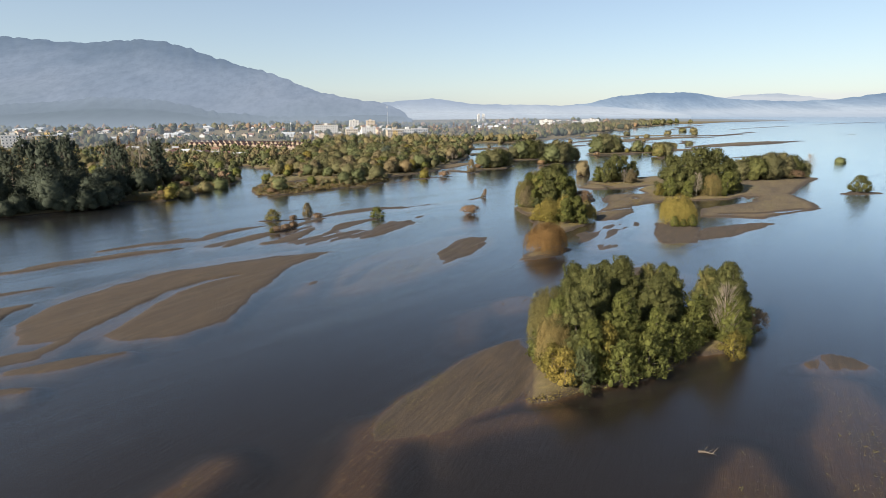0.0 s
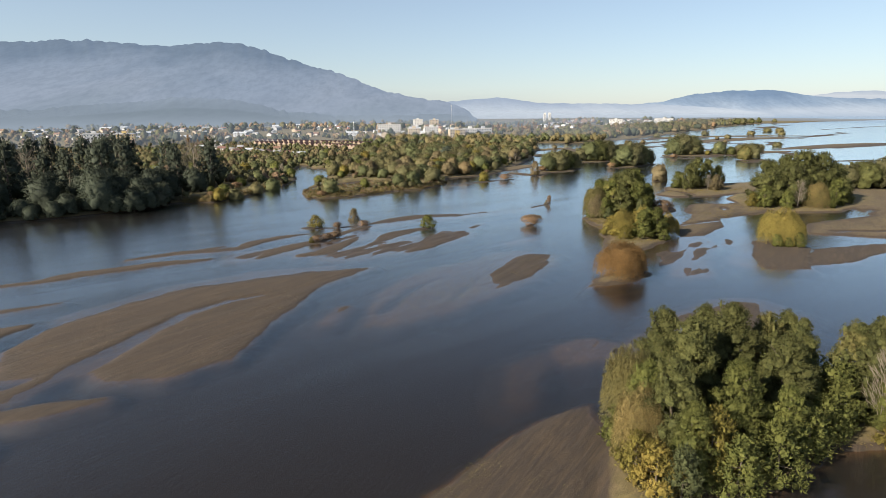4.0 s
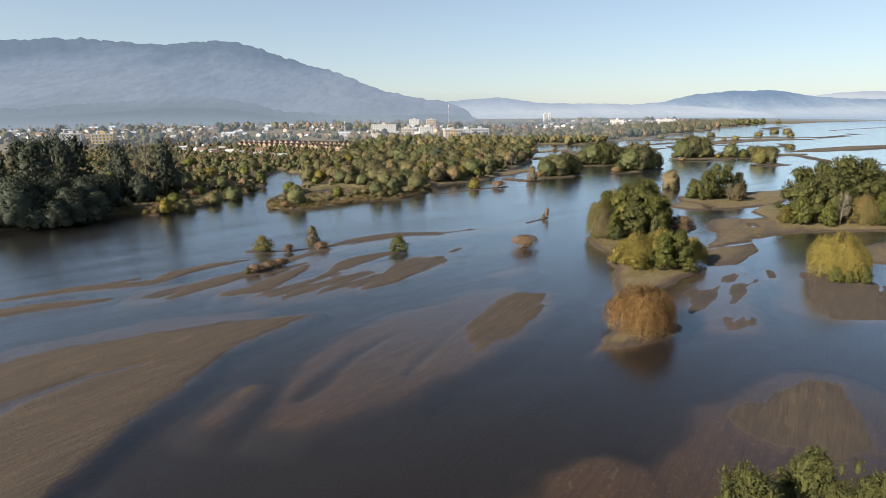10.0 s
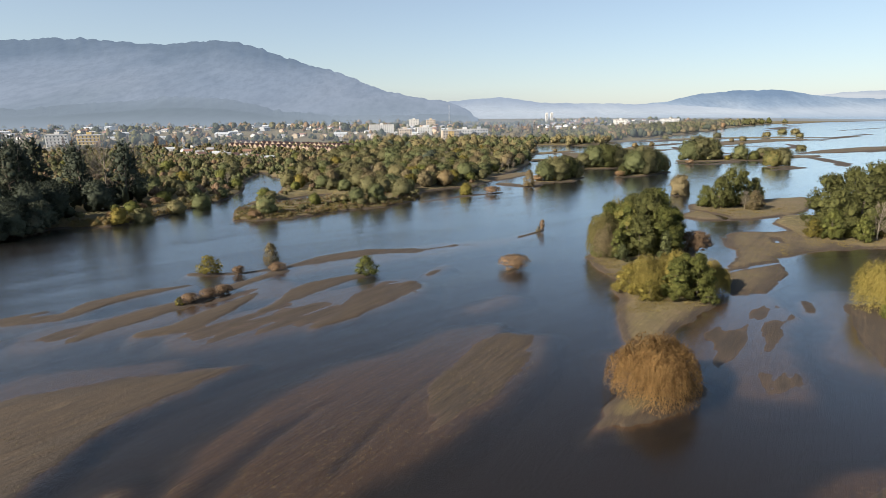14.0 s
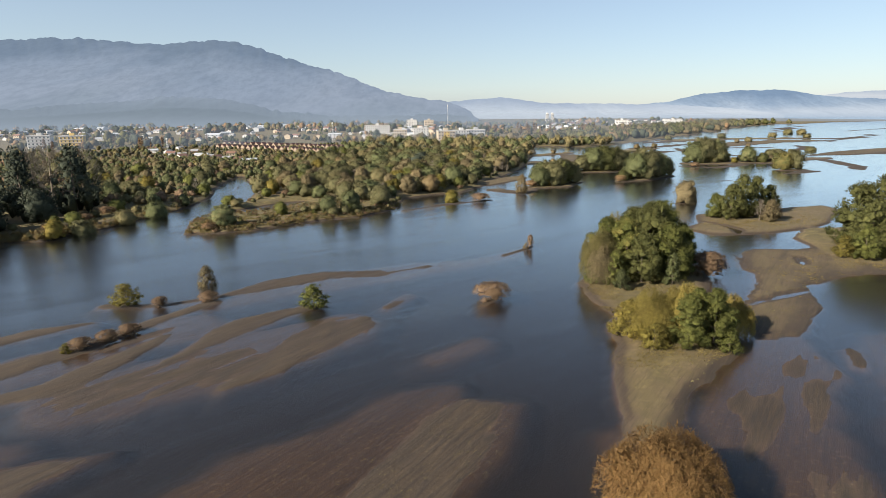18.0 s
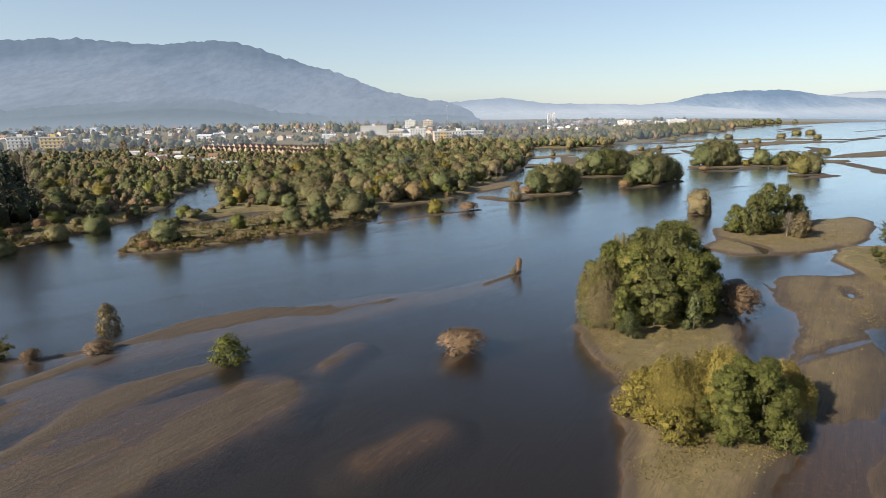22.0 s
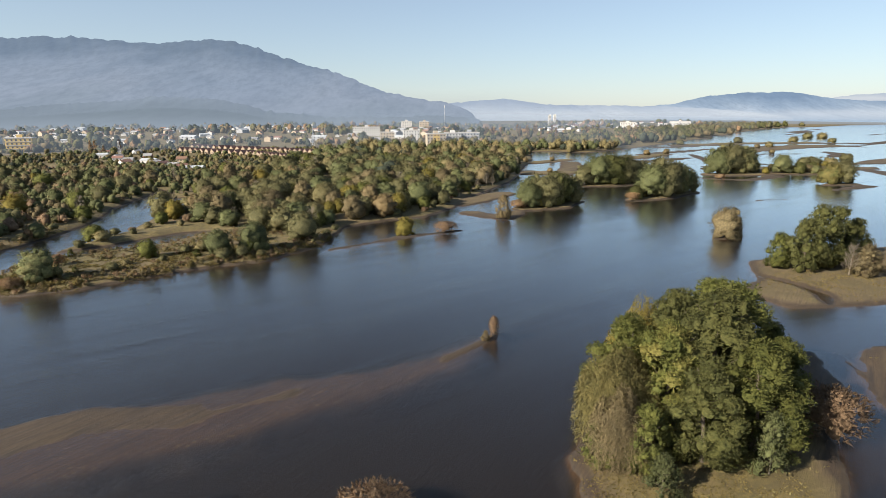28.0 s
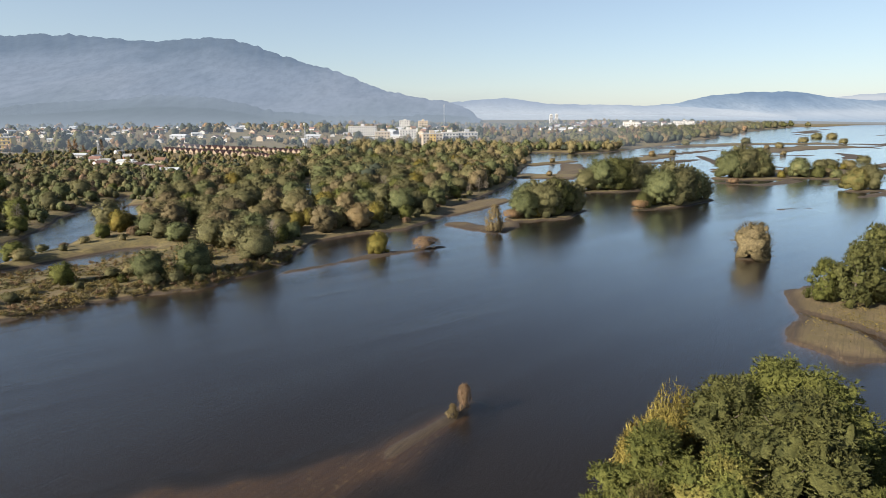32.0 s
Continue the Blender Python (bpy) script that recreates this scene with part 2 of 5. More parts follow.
# ---- mesh helpers ----
def mesh_of(name, verts, faces, material, smooth=False, normals=None):
    """A mesh from an n x 3 array of places and an m x k array of corners; normals: one for each place."""
    verts, faces = np.asarray(verts, float), np.asarray(faces, np.int32)
    me = bpy.data.meshes.new(name)
    k = faces.shape[1]
    me.vertices.add(len(verts))
    me.vertices.foreach_set("co", verts.ravel())
    me.loops.add(faces.size)
    me.loops.foreach_set("vertex_index", faces.ravel())
    me.polygons.add(len(faces))
    me.polygons.foreach_set("loop_start", np.arange(0, faces.size, k, dtype=np.int32))
    me.polygons.foreach_set("use_smooth", np.full(len(faces), smooth))
    me.update(calc_edges=True)
    if normals is not None:
        me.polygons.foreach_set("use_smooth", np.full(len(faces), True))
        me.attributes.new("custom_normal", "FLOAT_VECTOR", "POINT").data.foreach_set("vector", np.asarray(normals, np.float32).ravel())
    me.materials.append(material)
    return me


def place_part(name, me, parent, label=""):
    ob = new(name, me)
    ob.parent = parent
    return tagged(ob, label) if label else ob


def part(name, bm, material, parent, label=""):
    me = bpy.data.meshes.new(name)
    bm.to_mesh(me)
    bm.free()
    me.materials.append(material)
    return place_part(name, me, parent, label)


RNG = np.random.default_rng(7)


class Lattice:
    """Smooth value noise on the plane."""

    def __init__(self, seed, n=256):
        self.g, self.n = np.random.default_rng(seed).random((n, n)), n

    def one(self, x, y):
        xi, yi = np.floor(x).astype(int), np.floor(y).astype(int)
        u, v = x - xi, y - yi
        u, v = u * u * (3 - 2 * u), v * v * (3 - 2 * v)
        n, g = self.n, self.g
        a, b = g[xi % n, yi % n], g[(xi + 1) % n, yi % n]
        c, d = g[xi % n, (yi + 1) % n], g[(xi + 1) % n, (yi + 1) % n]
        return (a * (1 - u) + b * u) * (1 - v) + (c * (1 - u) + d * u) * v

    def fbm(self, x, y, octaves=4):
        total, amp, norm = 0, 1.0, 0
        for k in range(octaves):
            total = total + amp * self.one(x * 2 ** k + 17.3 * k, y * 2 ** k - 9.1 * k)
            norm += amp
            amp *= 0.5
        return total / norm - 0.5


NOISE = Lattice(3)

# ---- the river bed, bars, islands and banks: one sheet ----
FORMS = []  # (kind, points, top, edge)


def bar(top, *spine, edge=0.9):
    """A sandbar along a spine of (x, y, half width)."""
    FORMS.append(("bar", spine, top, edge))


def isle(top, *outline, edge=2.0):
    """An island or bank inside an outline."""
    FORMS.append(("isle", outline, top, edge))


def channel(depth, *spine):
    FORMS.append(("channel", spine, depth, 1.0))


# banks: town side with the grassy peninsula
isle(1.1, (-44.5, 190.5), (-36, 192), (-28, 194.5), (-14, 206.5), (-4, 212), (2.6, 220.6), (7, 231), (8, 247), (18, 256), (28, 261), (38, 279), (41, 296), (52, 318), (64, 345), (80, 412),
     (95, 470), (107, 552), (150, 536), (194, 580), (238, 635), (355, 781), (546, 1046), (764, 1293), (979, 1430), (1500, 1800), (1500, 4800), (-4000, 4800), (-4000, -600), (-700, -100),
     (-250, 95), (-111, 155), (-92, 168), (-88, 183), (-75, 184.5), (-67, 202), (-59, 243), (-60, 278), (-66, 300), (-54, 304), (-50, 270), (-47, 245), (-51, 225), (-50, 205), edge=5.0)
isle(6.0, (-800, 780), (-300, 700), (60, 780), (130, 930), (110, 1700), (-900, 1700), edge=190.0)
isle(8.0, (210, 1020), (330, 1010), (520, 1150), (760, 1400), (900, 1800), (250, 1800), edge=170.0)
channel(0.6, (-56, 200, 6), (-56, 235, 5), (-57, 255, 4), (-66, 280, 4), (-69, 305, 4), (-74, 322, 2))
channel(0.5, (-54, 215, 4), (-46, 220, 3.5), (-40, 224.5, 3.5), (-35, 230, 4.5), (-31, 236, 4), (-27, 240, 2))
channel(0.5, (-8, 308, 2), (-10, 322, 3), (-15, 345, 3), (-16, 365, 2))
bar(0.25, (8, 222.5, 0.8), (16.5, 229, 0.8), (23, 235, 2), (30, 238.5, 1.2), (36.5, 241.7, 1.5))
bar(0.3, (42, 268, 4), (50, 259, 3.5), (54, 268, 4))
bar(0.35, (38, 285, 5), (48, 298, 6), (56, 310, 5))
# island of the tall group and the fan bar beside it
isle(0.55, (10.4, 25.6), (15, 26.8), (25, 29), (33, 33.6), (38, 34.2), (45, 39), (48, 44), (45, 50), (36, 54), (24, 52), (17, 44), (13, 34))
isle(0.10, (-5.7, 21.3), (-4.9, 25), (-1.5, 30), (4.7, 36.3), (12, 42.2), (15, 43.5), (15.5, 38), (14.4, 34), (10.6, 28), (6, 24.5), (2, 23), edge=3.0)
bar(-0.10, (-4.5, 23, 2.2), (-6.5, 17.5, 1.5), (-7.5, 13, 1.2))
bar(-0.16, (2, 22, 1.5), (8, 23.5, 1.0), (14, 24, 0.8))
bar(0.03, (46.6, 29.1, 1.5), (51, 30, 2))
bar(-0.10, (45, 25, 2), (43, 20, 2.5), (37, 13, 3), (33, 8, 2))
bar(-0.12, (21, 7, 2), (25, 11, 2), (27.5, 15, 0.6))
bar(-0.05, (-22.5, 14, 1.5), (-18.6, 20.3, 0.8))
bar(-0.04, (16.5, 56, 2), (19.5, 57.5, 2.4))
bar(-0.28, (8, 45, 1.2), (9.3, 52.4, 1.6), (14, 56, 1))
isle(0.14, (33.6, 66.6), (36, 68.6), (42.6, 72.2), (49, 73.4), (50.3, 72.4), (47, 65.5), (44, 60.5), (38, 60), (33.5, 61.5), edge=3.0)
bar(-0.14, (46, 68, 7), (36, 63, 6), (29, 56, 5), (27, 51, 3))
# wide bars off the town bank
isle(0.20, (-56, 60), (-54.7, 68.8), (-50, 78), (-43, 85.5), (-34, 90.5), (-24, 95), (-11.3, 98.6), (-15.3, 92), (-19.8, 87), (-21, 80), (-22.5, 73), (-24.5, 66), (-26, 57), (-32, 51), (-38.6, 49.7),
     (-41, 53), (-46, 51.3), (-51.5, 51), edge=4.0)
channel(0.12, (-44.5, 48, 1.7), (-41.6, 58, 1.4), (-40.2, 66, 1.1), (-38.2, 72, 0.9), (-33.6, 78, 0.6), (-29, 81, 0.3))
bar(-0.10, (-54, 72, 2), (-46, 85, 2.5), (-34, 93, 2.5), (-21, 98, 1.5))
bar(0.1, (-52, 45, 2), (-47, 48, 2), (-45, 52, 1.5))
bar(0.22, (-61, 47, 4), (-63, 58, 5), (-61.5, 66, 2), (-59, 68.5, 1))
bar(0.12, (-47, 42.6, 1), (-41.6, 44.3, 1.5), (-36, 46.7, 0.7))
bar(0.08, (-56, 36, 1), (-51.6, 36.8, 1.2), (-43, 37.7, 0.8))
bar(0.2, (-78, 88, 1), (-72, 91, 1.5), (-67.5, 96, 2.2), (-57, 101.5, 2.2), (-46.6, 106, 0.7))
bar(0.12, (-64, 106, 0.7), (-56, 111.5, 1.4), (-46, 114.5, 1.8))
bar(0.15, (-67, 75, 1.5), (-60.5, 79, 0.7))
bar(0.1, (-51.7, 113.2, 1.5), (-48, 117.3, 0.8))
bar(0.06, (-18, 141.5, 1), (-10.5, 148, 2.5), (-2.5, 152.5, 3), (7, 154, 2.0))
bar(0.03, (8, 153.6, 0.6), (15.5, 158, 1))
bar(-0.10, (-18, 138, 2), (0, 150, 4.5), (15, 157, 3.5), (24, 160.5, 2.2), (32, 166, 1.5), (37, 171.5, 0.8))
bar(0.14, (31.6, 165.7, 0.7), (37.8, 172, 0.9), (39, 174, 0.5))
bar(0.16, (-43.7, 114.7, 1.2), (-42, 121, 2.2), (-38, 126, 2), (-31.6, 130, 0.7))
bar(0.2, (-36.7, 106.4, 1), (-35, 112, 2), (-29.8, 118.3, 1.8), (-27, 122.2, 2), (-22, 132.3, 1.2), (-17.6, 138.5, 1))
bar(0.14, (-28.4, 107.6, 1.2), (-24, 110, 2.4), (-21, 118, 2), (-18.8, 124.7, 0.6))
bar(0.15, (-14.8, 116.9, 1), (-9.4, 129, 2.2), (-1.8, 135.3, 1.6))
bar(0.07, (-17.8, 110.7, 1), (-13, 113.5, 1.4), (-6.3, 119.9, 0.8))
bar(0.06, (-6, 109.6, 0.8), (-1.6, 114.6, 2.2), (0, 122, 2.6), (2.3, 128.3, 1))
bar(0.06, (6, 128.5, 0.8), (7.2, 130.3, 0.9))
bar(-0.03, (-20, 108, 5), (-5, 118, 6), (4, 127, 5))
bar(-0.04, (-40, 108, 4), (-30, 116, 4), (-18, 128, 4))
bar(0.12, (-33, 137, 1.5), (-26, 137, 1.0), (-20, 140, 1.0))
isle(-0.09, (-10.1, 66.8), (-10.4, 74), (-9.1, 81), (-5.4, 90), (-0.5, 96.5), (5.9, 100.3), (13.3, 108), (19, 109), (19.2, 106), (25, 104.9), (23.2, 97.2), (18.5, 90.4), (12.2, 82.9), (8, 78.6), (2, 72.5), (-7.2, 66), edge=3.0)
isle(0.09, (10.7, 94.7), (15.1, 102.6), (19.3, 106.5), (24.5, 105.2), (22.2, 97.2), (17.2, 89.2), (12.2, 84.4), (9.5, 82), (9, 87), edge=3.0)
channel(0.38, (-9, 72, 1.2), (-4.5, 82.6, 1.2), (-1.3, 87.6, 0.9), (2.7, 92.3, 0.3))
channel(0.30, (2, 77, 0.8), (7.7, 89.6, 1.0), (12.8, 97.6, 0.3))
bar(-0.02, (-16.4, 68.2, 0.8), (-14.3, 74.3, 0.6))
bar(-0.01, (17.3, 116.3, 0.8), (22.8, 121, 0.8))
bar(0.05, (9.9, 134.9, 0.8), (12.9, 140.5, 0.9))
bar(0.12, (24.6, 135, 0.4), (26.3, 138, 1.1))
# islands in mid river
isle(0.45, (24.3, 81.4), (29.4, 83), (35, 85), (40, 90), (38, 93), (33, 92), (27.5, 87.5), edge=2.5)
bar(-0.10, (34, 98, 2), (34.5, 90, 3))
isle(0.5, (41.9, 146.2), (42, 138), (42.2, 129), (39, 118), (36.4, 109), (35, 103), (33.2, 96.5), (37.7, 96.7), (40, 101), (44, 106.5), (50.4, 113), (55, 117), (58.5, 128), (61, 137), (65, 146),
     (70, 155), (68, 160), (58, 161), (48, 157), edge=3.0)
bar(-0.06, (47, 92, 5), (49, 103, 5), (57, 112, 5), (62, 124, 3))
isle(0.14, (60, 139), (67, 145), (74, 151), (79, 159), (80, 167), (75, 168), (68, 161), (62, 152))
isle(0.33, (58, 120), (65, 121), (73.6, 130), (80, 142), (91, 148), (104, 150), (118, 150), (130, 160), (125, 172), (104, 172), (94, 168), (85, 169), (80, 165), (75, 153), (67, 142), (61, 130))
channel(0.35, (72.3, 151, 2.6), (69, 146, 3.6), (66, 142, 3.4), (63, 136, 2.4), (60.5, 131, 1.9), (58.7, 127, 1.0))
channel(0.2, (67.4, 161, 0.7), (67.5, 155.6, 1.1), (68.5, 150, 1.6))
channel(0.2, (76.4, 173, 1.0), (78.5, 169, 1.3), (77, 163, 1.1), (75, 157, 1.3), (72.3, 151, 1.4))
channel(0.1, (62, 132, 0.4), (72, 137, 0.5), (80, 140, 0.4))
channel(0.1, (88, 156, 0.9), (90, 160, 0.6))
isle(0.4, (79.5, 189), (83, 181.7), (97.6, 183), (112, 188), (121, 195), (139, 215), (139, 224), (121, 219), (104, 216), (92, 210), (86, 197))
channel(0.08, (88, 200, 0.4), (92, 193, 0.7), (92.5, 188, 0.7), (90.5, 184, 0.6))
isle(0.6, (96, 160), (104, 150), (120, 150), (133, 160), (150, 175), (150, 190), (125, 190), (108, 188), (100, 178))
isle(0.34, (90, 121), (105, 115), (134, 127), (140.5, 137), (148, 156), (179, 184.6), (198, 200), (184, 213), (155, 207), (140, 190), (130, 165), (122.6, 143.4), (98, 134))
channel(0.1, (108, 139, 1.2), (122, 145, 1.4), (130, 152, 0.8))
channel(0.1, (98, 123, 0.6), (112, 122, 0.8), (126, 126, 0.6))
isle(0.2, (72.7, 93.7), (82, 95), (104, 108), (101, 110.6), (92, 109), (81.3, 106), (76, 100))
isle(0.2, (62, 91.5), (70, 91), (74.5, 98), (81, 107), (83, 115), (73, 116), (66, 104))
bar(-0.12, (62, 96, 3), (70, 108, 4), (76, 118, 4))
bar(0.02, (66, 112, 0.8), (68, 116, 0.9))
bar(0.3, (167, 153, 2), (173, 154, 4), (180, 153, 2))
bar(0.2, (97, 230, 1.8), (100, 231.5, 1.8))
bar(0.03, (139, 289, 1.5), (150, 291, 1))
# far islands, flats and bars
isle(0.55, (152, 476), (165, 470), (186, 490), (205, 512), (200, 520), (178, 506), (160, 490))
isle(0.55, (245, 628), (262, 628), (320, 648), (392, 652), (436, 642), (446, 656), (395, 682), (320, 676), (255, 648))
isle(0.5, (172, 402), (178, 396), (192, 384), (210, 368), (222, 372), (214, 384), (198, 398), (182, 416))
isle(0.5, (82, 436), (92, 438), (110, 452), (124, 466), (120, 476), (100, 462), (84, 450))
isle(0.5, (72, 376), (88, 374), (106, 382), (108, 392), (90, 394), (74, 390))
isle(0.34, (172, 392), (186, 372), (205, 366), (229, 380), (262, 392), (270, 404), (235, 408), (205, 412), (180, 412))
isle(0.34, (235, 520), (262, 520), (335, 570), (405, 600), (420, 622), (380, 640), (320, 610), (262, 560))
isle(0.32, (262, 420), (300, 424), (345, 446), (405, 480), (415, 500), (360, 486), (300, 452))
bar(0.12, (217, 513, 3), (208, 478, 4), (201, 455, 3), (195, 437, 2))
bar(0.2, (182, 313, 1.5), (192, 318, 3), (204, 324, 3))
bar(0.3, (262, 508, 5), (282, 510, 6), (296, 509, 4))
bar(0.3, (272, 548, 6), (300, 574, 7), (334, 598, 6))
bar(0.1, (139, 289, 0.8), (144, 290.5, 1.6))
bar(0.06, (188, 345, 1), (197, 347, 1.6))
bar(0.5, (58, 274, 4), (68, 281, 7), (76, 289, 4))
bar(0.5, (92, 332, 5), (105, 336, 7), (117, 343, 5))
bar(0.5, (98, 291, 3), (110, 300, 6), (124, 310, 5))
bar(0.4, (164, 371, 6), (178, 372, 8), (194, 375, 6), (215, 369, 4))
bar(0.2, (152, 357, 2), (168, 347, 3), (190, 362, 4))
bar(0.4, (190, 329, 3), (200, 331, 5))
bar(0.2, (182, 414, 4), (215, 405, 6), (250, 412, 4))
bar(0.3, (80, 392, 5), (93, 374, 5), (106, 410, 7), (114, 448, 6))
bar(0.2, (140, 452, 5), (170, 455, 7), (198, 478, 5))
bar(0.2, (185, 515, 9), (225, 545, 8), (262, 576, 5))
bar(0.25, (230, 602, 10), (317, 650, 14), (415, 680, 10), (440, 652, 5))
bar(0.15, (218, 440, 3), (226, 400, 4), (224, 378, 3))
bar(0.15, (231, 331, 3), (241, 345, 5), (252, 385, 5))
bar(0.2, (238, 316, 3), (262, 320, 3))
bar(0.15, (300, 478, 7), (318, 500, 8), (330, 532, 6))
bar(0.15, (318, 430, 5), (380, 460, 7), (445, 500, 6))
bar(0.2, (395, 590, 8), (470, 660, 12), (567, 743, 12))
bar(0.15, (590, 605, 8), (640, 640, 10))
bar(0.2, (600, 840, 12), (698, 935, 14), (980, 1135, 14))
bar(0.2, (520, 880, 14), (640, 1040, 20), (764, 1190, 22))
bar(0.2, (900, 1080, 14), (1150, 1230, 20), (1400, 1330, 20))


def nearest(px, py, spine, closed):
    """Distance to a broken line, and the half width there."""
    best, wide = np.full(px.shape, 1e9), np.zeros(px.shape)
    pairs = list(zip(spine, spine[1:] + spine[:1] if closed else spine[1:]))
    for p, q in pairs:
        dx, dy = q[0] - p[0], q[1] - p[1]
        s = np.clip(((px - p[0]) * dx + (py - p[1]) * dy) / max(dx * dx + dy * dy, 1e-9), 0, 1)
        d = np.hypot(px - p[0] - s * dx, py - p[1] - s * dy)
        w = 0 if closed else p[2] + s * (q[2] - p[2])
        near = d - w < best - wide
        best, wide = np.where(near, d, best), np.where(near, w, wide)
    return best - wide, wide


def inside(px, py, outline):
    hit = np.zeros(px.shape, bool)
    for p, q in zip(outline, outline[1:] + outline[:1]):
        if p[1] != q[1]:
            hit ^= ((p[1] > py) != (q[1] > py)) & (px < (q[0] - p[0]) * (py - p[1]) / (q[1] - p[1]) + p[0])
    return hit


def height(px, py):
    """The ground's height over the water at places px, py."""
    px, py = np.asarray(px, float), np.asarray(py, float)
    z = -1.15 + 0.5 * NOISE.fbm(px * 0.03, py * 0.03)
    wob = NOISE.fbm(px * 0.16, py * 0.16, 4)
    along, across = px * 0.6 + py * 0.8, px * 0.8 - py * 0.6
    braid = NOISE.fbm(along * 0.045 + 31, across * 0.30 + 7, 4)
    dunes = NOISE.fbm(along * 0.16 + 11, across * 0.85 + 3, 3)
    wob2 = NOISE.fbm(px * 0.7 + 50, py * 0.7, 3)
    cut = np.full(px.shape, 9.0)
    for kind, pts, top, edge in FORMS:
        a = np.array([p[:2] for p in pts])
        r = 12 + (0 if kind == "isle" else max(p[2] for p in pts))
        m = (px > a[:, 0].min() - r) & (px < a[:, 0].max() + r) & (py > a[:, 1].min() - r) & (py < a[:, 1].max() + r)
        if not m.any():
            continue
        x, y = px[m], py[m]
        if kind == "isle":
            d, _ = nearest(x, y, pts, True)
            d = np.where(inside(x, y, pts), -d, d) + 2.2 * wob[m] + 0.7 * wob2[m]
        else:
            d, w = nearest(x, y, pts, False)
            amp = np.minimum(1.0, 0.35 * w + 0.12)
            d = d + 3.0 * amp * wob[m] + 0.9 * amp * wob2[m]
        if kind == "channel":
            v = np.where(d < 0, -top * np.minimum(1, -d / 0.8), d * 0.4)
            cut[m] = np.minimum(cut[m], v)
            continue
        slope = 1.3 if top >= 0.3 and kind == "isle" else 0.55 if top > 0.01 else 0.22
        rise = top * (1 - np.exp(np.minimum(d, 0) / (edge * 0.5))) if top > 0 else top + np.minimum(0.03, -d * 0.01)
        out = (0 if top > 0 else top) - slope * np.maximum(d, 0) - 0.02 * np.maximum(d, 0) ** 2
        z[m] = np.maximum(z[m], np.where(d < 0, rise, out))
    z = np.minimum(z, np.where(cut < 9, cut, z + 1))
    lift = np.clip((z + 0.3) / 0.8, 0, 1)
    low = np.clip((0.42 - z) / 0.2, 0, 1) * np.clip((z + 0.35) / 0.3, 0, 1)
    return z + lift * (0.10 * wob + 0.05 * wob2) + low * (0.22 * (braid + 0.02) + 0.11 * dunes)


def steps(lo, a, b, c, hi, fine, mid, last):
    """Grid lines: fine from a to b, mid to c, then ever wider to lo and hi."""
    line = list(np.arange(a, b, fine)) + list(np.arange(b, c, mid))
    g, v = mid, line[-1]
    while v < hi:
        g = min(g * last, 260)
        v += g
        line.append(min(v, hi))
    g, v = fine * 2, line[0]
    while v > lo:
        g = min(g * last, 260)
        v -= g
        line.insert(0, max(v, lo))
    return np.array(line)


def sheet(name, xs, ys, z, material):
    gx, gy = np.meshgrid(xs, ys)
    v = np.stack([gx.ravel(), gy.ravel(), z.ravel()], 1)
    n, m = len(xs), len(ys)
    i = (np.arange(m - 1)[:, None] * n + np.arange(n - 1)[None]).ravel()
    f = np.stack([i, i + 1, i + n + 1, i + n], 1)
    return new(name, mesh_of(name, v, f, material, True))


xs = steps(-4800, -72, 112, 262, 4800, 0.72, 2.0, 1.10)
ys = steps(-1500, 4, 200, 420, 4800, 0.72, 2.0, 1.06)
gx, gy = np.meshgrid(xs, ys)
GZ = height(gx, gy)
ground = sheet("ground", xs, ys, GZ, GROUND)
tagged(ground, "brown river sand, mud flats and dry grassy banks", "ground", kind="structure")
wx = np.linspace(-4800, 4800, 40)
wy = np.linspace(-1500, 4800, 40)
water = sheet("water", wx, wy, np.zeros((40, 40)), WATER)
tagged(water, "calm dark shallow river water reflecting a pale sky", "river", kind="structure")


def ground_at(x, y):
    """Height of the ground sheet at one place."""
    i = min(max(int(np.searchsorted(xs, x)) - 1, 0), len(xs) - 2)
    j = min(max(int(np.searchsorted(ys, y)) - 1, 0), len(ys) - 2)
    u, v = (x - xs[i]) / (xs[i + 1] - xs[i]), (y - ys[j]) / (ys[j + 1] - ys[j])
    return float((GZ[j, i] * (1 - u) + GZ[j, i + 1] * u) * (1 - v) + (GZ[j + 1, i] * (1 - u) + GZ[j + 1, i + 1] * u) * v)


# ---- distance: hills and mist ----
EYE = (10.0, 36.0, 28.7)


